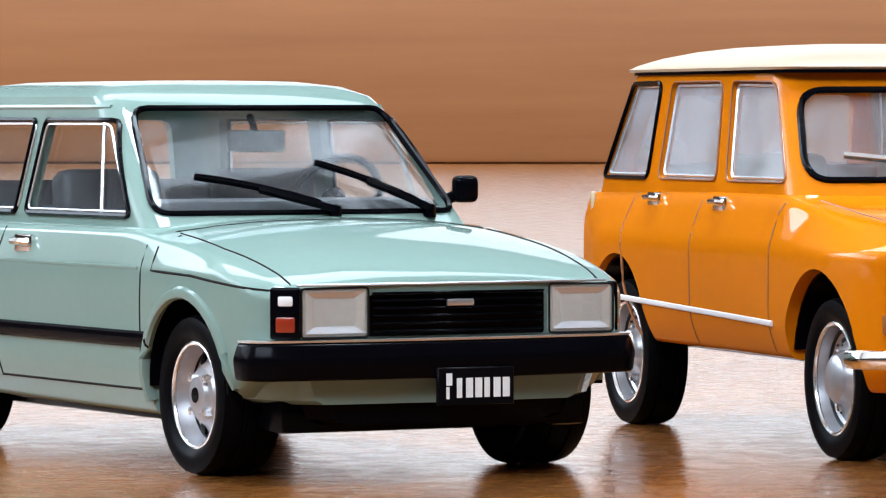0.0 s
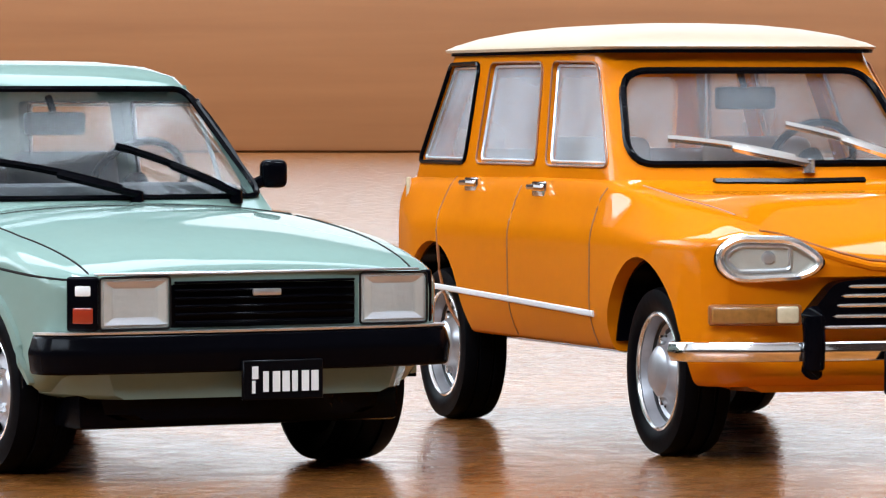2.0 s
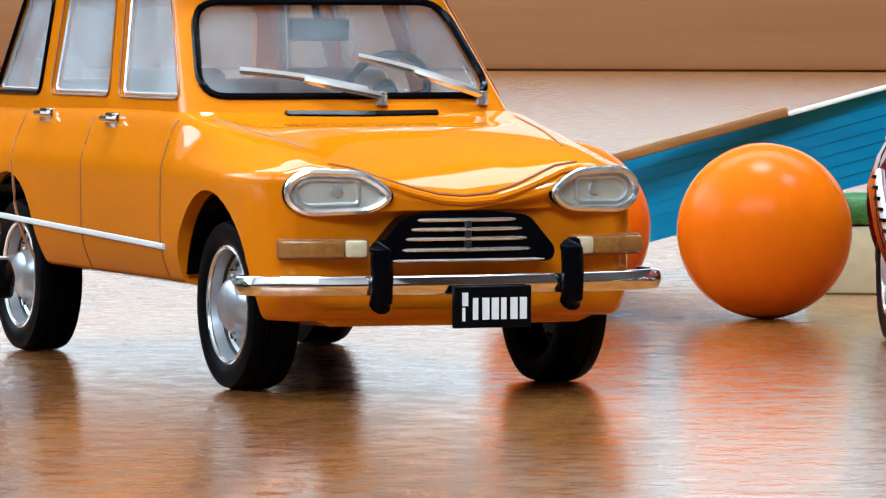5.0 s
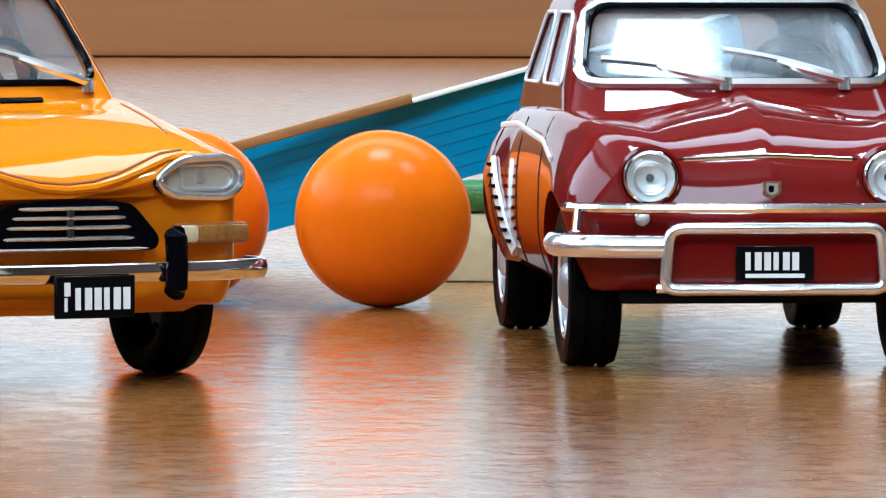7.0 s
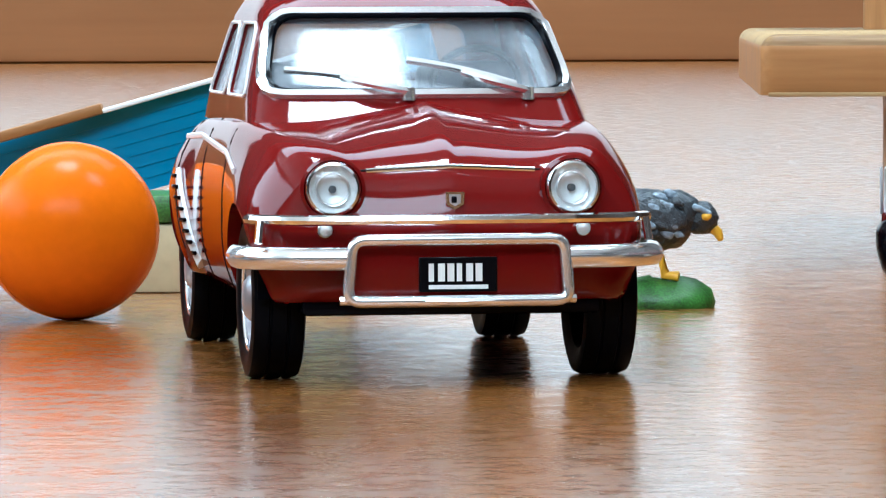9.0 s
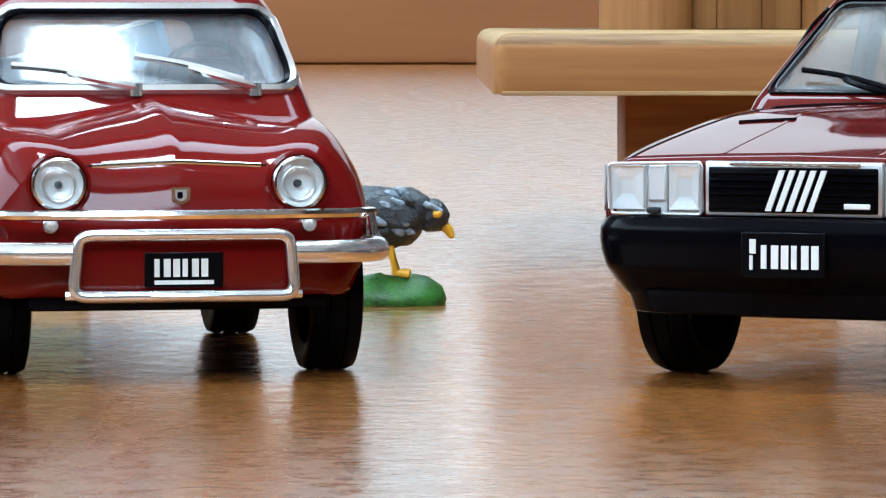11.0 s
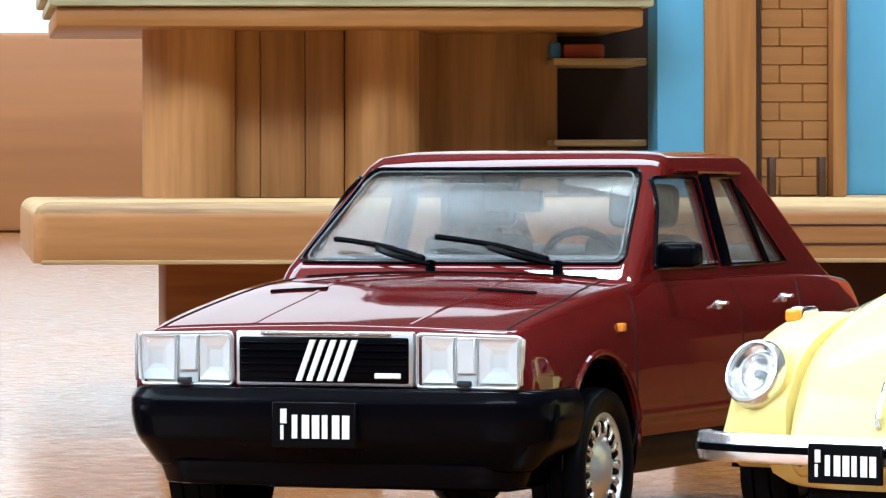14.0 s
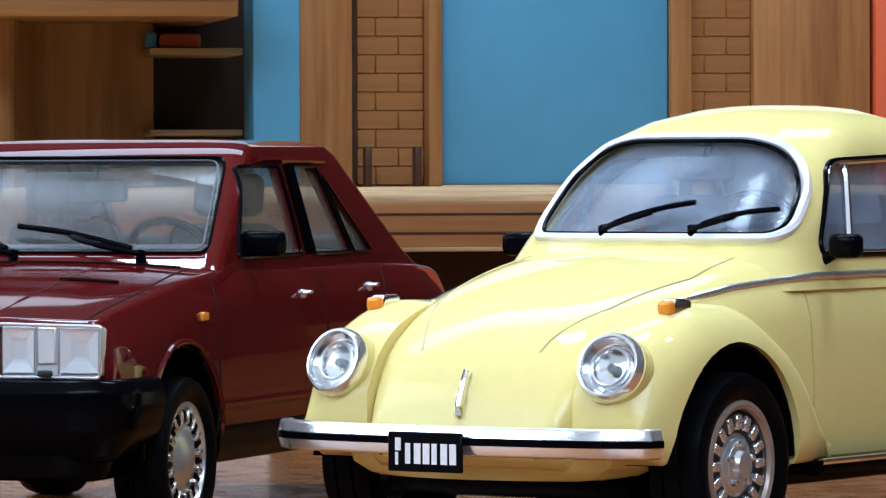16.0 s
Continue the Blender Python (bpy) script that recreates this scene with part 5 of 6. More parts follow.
    part("lower_bar", tube([(1.70, -0.43, 0.315), (1.745, 0, 0.31), (1.70, 0.43, 0.315)], 0.018, 8), M["bright_metal"], b)
    part("front_panel", box(1.5, 1.69, -0.39, 0.39, 0.32, 0.54, 0.02), M["maroon"], car)
    number_plate(car, 1.70, 0.0, 0.405, 0.285, 0.125, stacked=False, underline=True)
    underside(car, -1.7, 1.55, 0.55, 0.25, 0.33)
    part("cabin_floor", box(-1.0, 0.68, -0.55, 0.55, 0.98, 1.035, 0.01), M["grey"], car)
    part("dashboard", box(0.42, 0.64, -0.52, 0.52, 1.0, 1.06, 0.03), M["grey"], car)
    steering(car, 0.3, 0.28, 1.06, 0.17, M["black"])
    seats(car, -0.1, 1.0, M["grey"], 0.42, 1.16)
    both = Skin(cabin(levels, bow), hull(-1.85, 1.66, ring, 80, 0.1, 0.09, 0.12, 0.12))
    for a, bb, c in (((-0.05, 1.035), (-0.25, 1.12), (-0.5, 1.12)), ((0.41, 1.035), (0.2, 1.13), (-0.04, 1.155))):
        wiper(car, both, a, bb, c, M["bright_metal"], 0.02)
    four_wheels(car, 2.267, 1.23, 1.21, 0.297, 0.2, "plain", 0.2, 0, (0.34, 0.31))
    return car


# ---- burgundy angular saloon ----


def burgundy_saloon():
    car = thing("toy_car", 2.848, -0.997, 0, -116.91, "burgundy angular saloon model car with large black bumpers", "toy car", "model cars in a row")
    top = curve((-2.14, 0.88), (-2.05, 0.95), (-1.2, 0.985), (0.55, 1.0), (0.9, 0.985), (1.4, 0.91), (1.75, 0.855), (1.92, 0.825))
    crown = curve((-2.14, 0.86), (-2.05, 0.92), (-1.2, 0.955), (0.55, 0.965), (0.9, 0.945), (1.4, 0.885), (1.75, 0.835), (1.92, 0.805))
    wide = curve((-2.14, 0.74), (-1.6, 0.785), (0, 0.795), (1.3, 0.795), (1.75, 0.785), (1.92, 0.765))
    keel = curve((-2.14, 0.4), (-1.6, 0.27), (1.3, 0.26), (1.5, 0.33), (1.65, 0.42), (1.92, 0.45))

    def ring(x):
        w, c = wide(x), crown(x)
        return rounded([(0, keel(x)), (w - 0.05, keel(x)), (w - 0.005, 0.4), (w, 0.62), (w - 0.02, c - 0.12), (w - 0.075, c), (w * 0.45, top(x) - 0.006), (0, top(x))], (0.03, 0.06, 0.1, 0.05, 0.03, 0.3))

    levels = [(0.93, -1.85, 0.72, 0.69, 0.725, 0.08), (1.0, -1.68, 0.655, 0.68, 0.715, 0.08), (1.385, -1.08, 0.105, 0.59, 0.612, 0.08), (1.42, -1.04, 0.055, 0.57, 0.592, 0.1), (1.442, -0.92, -0.05, 0.5, 0.515, 0.12), (1.452, -0.65, -0.25, 0.34, 0.35, 0.12)]
    bow = 0.06
    front_w = [(-0.3, 1.005), (0.46, 1.005), (0.17, 1.345), (-0.27, 1.345)]
    rear_w = [(-0.93, 1.005), (-0.44, 1.005), (-0.41, 1.345), (-0.72, 1.345)]
    quarter = [(-1.2, 1.005), (-0.965, 1.005), (-0.78, 1.31)]
    screen = [(-0.665, 1.025), (0.655, 1.025), (0.55, 1.38), (-0.56, 1.38)]
    cuts = lambda: [(n, side_opening(o, 0.025, s)) for s in (-1, 1) for n, o in (("front_door_window", front_w), ("rear_door_window", rear_w), ("quarter_window", quarter))] + [
        ("windscreen", prism(closed(screen, 0.04), "x", -0.25, 1.3)), ("rear_window", prism(closed([(-0.55, 1.06), (0.55, 1.06), (0.48, 1.34), (-0.48, 1.34)], 0.04), "x", -2.2, -0.75))]
    body = hull(-2.14, 1.92, ring, 64, 0.04, 0.03, 0.03, 0.04)
    whole = Skin(body)
    part("body", carve(body, wells(2.448, 0.395, 0.315)), M["burgundy"], car, "burgundy painted body")
    over = Skin(cabin(levels, bow))
    part("roof", cabin_shell(levels, bow, cuts()), M["burgundy"], car)
    glazing(car, levels, cuts(), bow, mat="tan_veil_glass", screen="tan_veil_screen")
    part("windscreen_seal", pane_frame(levels, bow, closed(screen, 0.04), "x", 1, 0.006), M["black"], car)
    part("windscreen_border", pane_frame(levels, bow, closed([(y * 0.965, 1.2 + (z - 1.2) * 0.93) for y, z in screen], 0.04), "x", 1, 0.004), M["grey"], car)
    for s in (1, -1):
        for o in (front_w, rear_w, quarter):
            part("window_seal", pane_frame(levels, bow, closed(o, 0.025), "y", s, 0.005 if o is quarter else 0.008), M["black"], car)
        part("pillar_cover", tube(over.line("side", [(-0.37, 1.0), (-0.34, 1.35)], s, 0.05, 0.002), 0.04, 8, 0.2), M["black"], car)
        part("roof_gutter", tube(over.line("side", [(-0.85, 1.365), (-0.02, 1.37)], s, 0.06, 0.003), 0.012, 6), M["burgundy"], car)
    seams(car, whole, [("side", pts, s) for s in (-1, 1) for pts in ([(0.87, 0.29), (0.87, 0.75), (0.80, 0.94)], [(-0.37, 0.29), (-0.37, 0.94)], [(-1.0, 0.5), (-1.05, 0.7), (-1.2, 0.93)])] +
          [("top", [(0.75, -0.62), (1.3, -0.66), (1.86, -0.66)], 1), ("top", [(0.75, 0.62), (1.3, 0.66), (1.86, 0.66)], 1), ("top", [(0.72, -0.6), (0.8, 0), (0.72, 0.6)], 1)])
    for y in (-0.3, 0.3):
        part("bonnet_crease", tube(whole.line("top", [(0.85, y * 1.1), (1.86, y)], 1, 0.06, -0.004), 0.007, 6, 1.8), M["burgundy"], car)
    part("bonnet_vent", tube(whole.line("top", [(1.2, 0.3), (1.2, 0.52)], 1, 0.05, 0.0), 0.008, 6, 2.4), M["matt_black"], car)
    part("bonnet_vent", tube(whole.line("top", [(1.2, -0.52), (1.2, -0.3)], 1, 0.05, 0.0), 0.008, 6, 2.4), M["matt_black"], car)
    part("cowl", tube(whole.line("top", [(0.72, -0.58), (0.78, -0.3), (0.8, 0), (0.78, 0.3), (0.72, 0.58)], 1, 0.06, 0.0), 0.007, 6, 1.6), M["matt_black"], car)
    for s in (-1, 1):
        part("lower_cladding", tube(whole.line("side", [(-0.85, 0.36), (0.86, 0.36)], s, 0.08, -0.012), 0.1, 12, 0.22), M["black"], car, "black lower side cladding")
        strip(car, whole, "side_moulding", "side", [(-1.9, 0.475), (0.86, 0.475)], 0.016, M["burgundy"], s, 0.7)
        handle(car, whole, -0.12, 0.855, s, M["silver"], 0.045, 0.018)
        handle(car, whole, -0.95, 0.865, s, M["silver"], 0.045, 0.018)
        strip(car, whole, "arch_lip", "side", [(1.224 + 0.402 * math.cos(a), 0.315 + 0.402 * math.sin(a)) for a in np.linspace(0.3, 3.3, 24)], 0.012, M["burgundy"], s, 1.0)
        p = whole.side(1.0, 0.80, s)
        part("side_repeater", moved(box(-0.03, 0.03, -0.01, 0.014, -0.016, 0.016, 0.006), Matrix.Translation(p)), M["amber"], car)
        o = 0.03 if s < 0 else 0.0
        lamp(car, "headlamp", [(s * 0.355, 0.612), (s * 0.735 + o, 0.612), (s * 0.745 + o, 0.79), (s * 0.355, 0.798)], 1.87, 1.945, 0, M["lens"], M["bright_lamp"], M["silver"], 0.006, 0, r=0.015, label="large rectangular headlamp with faceted reflector")
        for y0, y1, deep in ((0.37, 0.485, 0.03), (0.585, 0.725, 0.025)):
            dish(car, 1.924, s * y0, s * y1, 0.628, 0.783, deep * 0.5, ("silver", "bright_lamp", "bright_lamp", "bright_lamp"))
        for y0, y1, z0, z1 in ((0.5, 0.565, 0.66, 0.785), (0.735, 0.742, 0.62, 0.79), (0.572, 0.577, 0.62, 0.79), (0.49, 0.494, 0.62, 0.79)):
            part("lamp_rib", box(1.905, 1.924, *sorted((s * y0, s * y1)), z0, z1, 0.004, 1), M["bright_lamp"] if y1 - y0 > 0.02 else M["silver"], car)
        part("washer_stub", box(1.93, 1.96, *sorted((s * 0.51, s * 0.56)), 0.615, 0.637, 0.006), M["charcoal"], car)
    exterior_mirror(car, 0.36, 0.78, 1.055, 1, M["black"], 0.18, 0.095, 0.1)
    grille = new("grille")
    grille.parent = car
    part("surround", box(1.86, 1.938, -0.34, 0.34, 0.61, 0.805, 0.01), M["silver"], grille)
    part("opening", box(1.88, 1.944, -0.325, 0.325, 0.622, 0.785, 0.008), M["black"], grille, "black grille opening")
    for i in range(6):
        part("slat", box(1.93, 1.953, -0.32, 0.32, 0.635 + i * 0.025, 0.642 + i * 0.025, 0.002, 1), M["black"], grille)
    for i in range(5):
        y = -0.1 + i * 0.04
        part("slanted_bar", skin([[(1.95, y + u + dy, z) for u in (0, 0.022)] + [(1.958, y + u + dy, z) for u in (0.022, 0)] for z, dy in ((0.63, 0), (0.775, 0.055))]), M["white"], grille, "slanted bright bar")
    part("top_trim", box(1.94, 1.952, -0.24, 0.26, 0.79, 0.803, 0.003, 1), M["bright_metal"], grille, "bright upper trim")
    part("model_badge", box(1.95, 1.957, 0.2, 0.3, 0.64, 0.66, 0.003, 1), M["white"], grille)
    b = new("front_bumper")
    b.parent = car
    sec = closed([(-0.14, 0.3), (-0.06, 0.32), (0.015, 0.42), (0.035, 0.5), (0.035, 0.56), (0.01, 0.605), (-0.12, 0.605)], 0.015, 3)
    part("shell", bumper_sweep([(1.55, -0.79), (1.82, -0.775), (1.94, -0.68), (1.975, -0.3), (1.98, 0), (1.975, 0.3), (1.94, 0.70), (1.83, 0.80), (1.55, 0.80)], sec, [0.06, 0.08, 0.3, 0.3, 0.3, 0.08, 0.06]), M["black"], b, "deep black plastic bumper")
    part("spoiler", bumper_sweep([(1.45, -0.70), (1.8, -0.70), (1.90, -0.58), (1.92, 0), (1.90, 0.58), (1.8, 0.70), (1.45, 0.70)], closed([(-0.1, 0.25), (-0.01, 0.255), (0.0, 0.29), (0.02, 0.34), (-0.1, 0.34)], 0.01, 2), [0.06, 0.06, 0.2, 0.06, 0.06]), M["black"], b)
    number_plate(car, 2.024, 0.0, 0.478, 0.32, 0.16)
    underside(car, -1.9, 1.7, 0.62, 0.235, 0.34)
    part("cabin_floor", box(-1.4, 0.6, -0.62, 0.62, 0.97, 1.008, 0.01), M["grey"], car)
    part("dashboard", box(0.28, 0.56, -0.6, 0.6, 0.97, 1.05, 0.03), M["grey"], car)
    steering(car, 0.2, 0.35, 0.99, 0.17, M["black"])
    seats(car, -0.28, 1.0, M["charcoal"], 0.44, 1.13, True)
    rear_mirror(car, 0.06, 1.26, M["black"])
    both = Skin(cabin(levels, bow), hull(-2.14, 1.92, ring, 64, 0.04, 0.03, 0.03, 0.04))
    for a, bb, c in (((-0.08, 1.005), (-0.24, 1.06), (-0.54, 1.1)), ((0.42, 1.005), (0.22, 1.06), (-0.12, 1.11))):
        wiper(car, both, a, bb, c, M["black"], 0.015)
    four_wheels(car, 2.448, 1.42, 1.4, 0.295, 0.2, "alloy", 0.205, 0, (0.395, 0.315), outer=0.775)
    return car


# ---- pale yellow beetle-shaped car ----


def yellow_car():
    car = thing("toy_car", 5.026, -2.273, 0, -132.94, "pale yellow round-backed two-door model car with chrome bumper", "toy car", "model cars in a row")
    top = curve((-1.95, 0.55), (-1.8, 0.8), (-1.4, 1.0), (-0.9, 1.08), (0.5, 1.08), (0.75, 1.05), (1.1, 0.985), (1.4, 0.9), (1.6, 0.8), (1.74, 0.63), (1.82, 0.43))
    wide = curve((-1.95, 0.3), (-1.4, 0.48), (-0.8, 0.64), (0.4, 0.665), (0.8, 0.64), (1.2, 0.575), (1.6, 0.475), (1.82, 0.37))
    keel = curve((-1.95, 0.42), (-1.5, 0.27), (1.5, 0.27), (1.82, 0.33))

    def ring(x):
        w, t, k = wide(x), top(x), keel(x)
        return rounded([(0, k), (w * 0.95, k), (w, k + (t - k) * 0.35), (w * 0.97, k + (t - k) * 0.75), (w * 0.75, t - 0.035), (0, t)], (0.04, 0.2, 0.14, 0.3))

    levels = [(0.9, -1.5, 0.7, 0.60, 0.63, 0.2), (1.07, -1.3, 0.58, 0.58, 0.575, 0.2), (1.3, -1.02, 0.31, 0.535, 0.54, 0.2), (1.43, -0.85, 0.15, 0.50, 0.505, 0.22), (1.505, -0.68, -0.02, 0.42, 0.42, 0.22), (1.55, -0.52, -0.2, 0.3, 0.3, 0.2), (1.565, -0.42, -0.32, 0.16, 0.16, 0.05)]
    bow = 0.13
    door_w = [(-0.52, 1.02), (0.36, 1.02), (0.17, 1.36), (-0.48, 1.38)]
    quarter = [(-1.0, 1.08), (-0.62, 1.05), (-0.58, 1.36), (-0.75, 1.34)]
    screen = [(-0.465, 1.085), (0.55, 1.085), (0.51, 1.31), (0.34, 1.447), (-0.34, 1.447), (-0.485, 1.31)]
    bends = [0.07, 0.07, 0.17, 0.17, 0.17, 0.17]
    cuts = lambda: [(n, side_opening(o, 0.07, s)) for s in (-1, 1) for n, o in (("door_window", door_w), ("quarter_window", quarter))] + [
        ("windscreen", prism(closed(screen, bends, 7), "x", -0.2, 1.4)), ("rear_window", prism(closed([(-0.42, 1.12), (0.42, 1.12), (0.36, 1.36), (-0.36, 1.36)], 0.09), "x", -2.0, -0.7))]
    body = hull(-1.95, 1.82, ring, 80, 0.12, 0.045, 0.05, 0.06)
    whole = Skin(body)
    part("body", carve(body, wells(2.4, 0.41, 0.33, 0.40)), M["yellow"], car, "pale yellow body with rounded bonnet")
    over = Skin(cabin(levels, bow))
    part("roof", cabin_shell(levels, bow, cuts()), M["yellow"], car)
    glazing(car, levels, cuts(), bow, mat="blue_grey_glass")
    part("windscreen_seal", pane_frame(levels, bow, closed([(y * 0.965, 1.26 + (z - 1.26) * 0.92) for y, z in screen], [0.9 * r for r in bends], 7), "x", 1, 0.009), M["black"], car)
    part("windscreen_trim", pane_frame(levels, bow, closed(screen, bends, 7), "x", 1, 0.019), M["reflector"], car, "pale grey windscreen seal")
    for s in (1, -1):
        for o in (door_w, quarter):
            part("window_seal", pane_frame(levels, bow, closed(o, 0.07), "y", s, 0.01), M["black"], car)
            part("window_trim", pane_frame(levels, bow, closed([(x * 0.97, 1.19 + (z - 1.19) * 0.94) for x, z in o], 0.07), "y", s, 0.009), M["chrome"], car)
        part("quarter_light_bar", tube(over.line("side", [(0.12, 1.03), (0.06, 1.36)], s, 0.05), 0.014, 6), M["chrome"], car)
    # wings
    flank = Skin(cabin(levels, bow), hull(-1.95, 1.82, ring, 80, 0.12, 0.045, 0.05, 0.06))
    ztop = curve((0.46, 0.38), (0.6, 0.58), (0.82, 0.775), (1.1, 0.875), (1.3, 0.88), (1.52, 0.82), (1.66, 0.72), (1.74, 0.58))
    yout = curve((0.46, 0.70), (0.75, 0.765), (1.2, 0.775), (1.5, 0.765), (1.74, 0.69))

    def wing(sign, flip):
        rings = []
        for x in np.linspace(0.46, 1.74, 36):
            t, o = ztop(x), yout(x)
            inner = 0.42 if x > 1.2 else 0.5
            low = 0.30 + max(0, x - 1.5) * 0.3
            ring_ = rounded([(inner, low), (o - 0.03, low), (o, low + 0.08), (o - 0.01, t - 0.12), (o - 0.14, t), (inner, t - 0.02)], (0.02, 0.05, 0.12, 0.14), 5)
            rings.append([((x if flip > 0 else -x + 0.02), sign * p.x, p.y) for p in ring_])
        return skin(rings)

    for s in (1, -1):
        for f in (1, -1):
            bm = wing(s, f)
            if f > 0:
                wing_skin = Skin(bm)
            cutter = lathe([(0, 0.3), (0.41, 0.3), (0.41, 1.1), (0, 1.1)], 40)
            moved(cutter, Matrix.Translation((1.2 * f, 0, 0.33)))
            part("wing", carve(bm, [cutter if s > 0 else mirrored(cutter)]), M["yellow"], car, "swelling pale yellow wing")
        part("running_board", box(-0.62, 0.62, *sorted((s * 0.55, s * 0.74)), 0.25, 0.31, 0.02), M["black"], car, "black running board")
        part("running_board_trim", tube([(-0.62, s * 0.745, 0.30), (0.62, s * 0.745, 0.30)], 0.013, 8), M["chrome"], car)
        round_lamp(car, "headlamp", 1.728, s * 0.56, 0.67, 0.116, s * 5, -20, M["lens"], M["bright_metal"], 0.09, "round headlamp with a chrome rim", "chrome")
        part("headlamp_socket", moved(lathe([(0, -0.25), (0.11, -0.22), (0.128, -0.08), (0.126, -0.02), (0.1, -0.02)], 32, "x"), pose(1.728, s * 0.56, 0.67, 0, -20, s * 5)), M["yellow"], car)
        ind = new("front_indicator")
        ind.parent = car
        z = wing_skin.top(1.38, s * 0.60)
        z = z.z if z is not None else 0.9
        part("housing", moved(box(-0.08, 0.04, -0.032, 0.032, -0.03, 0.034, 0.018, 3), Matrix.Translation((1.38, s * 0.6, z))), M["chrome"], ind)
        part("amber_lens", moved(box(0.02, 0.065, -0.028, 0.028, -0.02, 0.026, 0.013, 3), Matrix.Translation((1.38, s * 0.6, z))), M["amber"], ind, "amber lens")
        strip(car, flank, "belt_moulding", "side", [(-1.2, 0.955), (0.45, 0.95), (0.9, 0.915), (1.25, 0.86)], 0.014, M["bright_metal"], s, 0.7, 0.003, "thin bright belt moulding")
        handle(car, whole, -0.48, 0.86, s, M["chrome"], 0.13, 0.022)
        exterior_mirror(car, 0.34, s * 0.69, 1.055, s, M["black"], 0.13, 0.088, 0.12)
    seams(car, whole, [("side", pts, s) for s in (-1, 1) for pts in ([(0.50, 1.03), (0.52, 0.7), (0.5, 0.32)], [(-0.55, 1.03), (-0.58, 0.6), (-0.55, 0.32)])] +
          [("top", [(0.62, -0.42), (1.0, -0.44), (1.4, -0.36), (1.66, -0.24)], 1), ("top", [(0.62, 0.42), (1.0, 0.44), (1.4, 0.36), (1.66, 0.24)], 1)], 0.005, M["seam_yellow"])
    crest = tube([p + Vector((0.012, 0, 0.004)) for p in whole.line("front", [(0, 0.49), (0, 0.64)], 1, 0.03)], 0.016, 8, 0.8)
    part("bonnet_handle", crest, M["chrome"], car, "slim chrome bonnet handle")
    b = new("front_bumper")
    b.parent = car
    plan = [(1.69, -0.785), (1.75, -0.77), (1.84, -0.6), (1.88, -0.3), (1.89, 0), (1.88, 0.3), (1.84, 0.58), (1.77, 0.72), (1.71, 0.74)]
    part("blade", bumper_sweep(plan, closed([(-0.02, 0.362), (0.015, 0.362), (0.03, 0.41), (0.015, 0.465), (-0.02, 0.465)], 0.01, 3)), M["bright_metal"], b, "chrome bumper blade")
    part("rubber_insert", bumper_sweep(plan, closed([(0.02, 0.4), (0.032, 0.4), (0.032, 0.426), (0.02, 0.426)], 0.003, 1)), M["black"], b)
    number_plate(car, 1.935, -0.045, 0.375, 0.30, 0.135)
    part("apron", skin([[(1.45, -w, z)] + [(1.77 - 0.1 * a * a, w * 0.9 * a, z) for a in np.linspace(-1, 1, 15)] + [(1.45, w, z)] for w, z in ((0.44, 0.275), (0.5, 0.285), (0.58, 0.32), (0.6, 0.36))]), M["yellow"], car)
    underside(car, -1.7, 1.5, 0.5, 0.2, 0.3)
    part("cabin_floor", box(-1.2, 0.42, -0.5, 0.5, 1.03, 1.078, 0.01), M["charcoal"], car)
    part("dashboard", box(0.34, 0.48, -0.45, 0.45, 1.04, 1.1, 0.03), M["grey"], car)
    steering(car, 0.22, 0.28, 1.1, 0.16, M["black"])
    seats(car, -0.2, 1.05, M["charcoal"], 0.42, 1.24)
    rear_mirror(car, 0.16, 1.34, M["black"])
    both = Skin(cabin(levels, bow), hull(-1.95, 1.82, ring, 80, 0.12, 0.045, 0.05, 0.06))
    for a, bb, c in (((-0.11, 1.1), (-0.06, 1.13), (0.2, 1.2)), ((0.25, 1.1), (0.3, 1.13), (0.49, 1.175))):
        wiper(car, both, a, bb, c, M["black"], 0.014)
    four_wheels(car, 2.4, 1.35, 1.33, 0.318, 0.21, "slots", 0.222, 0, (0.41, 0.33), 0.4, outer=0.74)
    return car


green_saloon()
orange_estate()
red_saloon()
burgundy_saloon()
yellow_car()

# ---- balls ----


def ball(x, y, r):
    bm = bmesh.new()
    bmesh.ops.create_uvsphere(bm, u_segments=64, v_segments=40, radius=r)
    bmesh.ops.transform(bm, matrix=pose(0, 0, r, 70, 12, 20), verts=bm.verts)
    seam_ring = ring_tube([(r * 0.9975 * math.cos(a), r * 0.9975 * math.sin(a), 0) for a in (2 * math.pi * i / 72 for i in range(72))], 0.004, 6)
    b = thing("ball", x, y, 0, 0, "small glossy orange plastic ball with a faint mould seam", "ball", "orange balls")
    part("sphere", bm, M["ball"], b)
    part("mould_seam", moved(seam_ring, pose(0, 0, r, 85, 0, 25)), M["ball"], b)
    return b


ball(-2.05, 1.76, 0.39)
ball(-2.98, 2.0, 0.39)

# ---- figurine: a small dark bird on a green base, one plain mesh ----


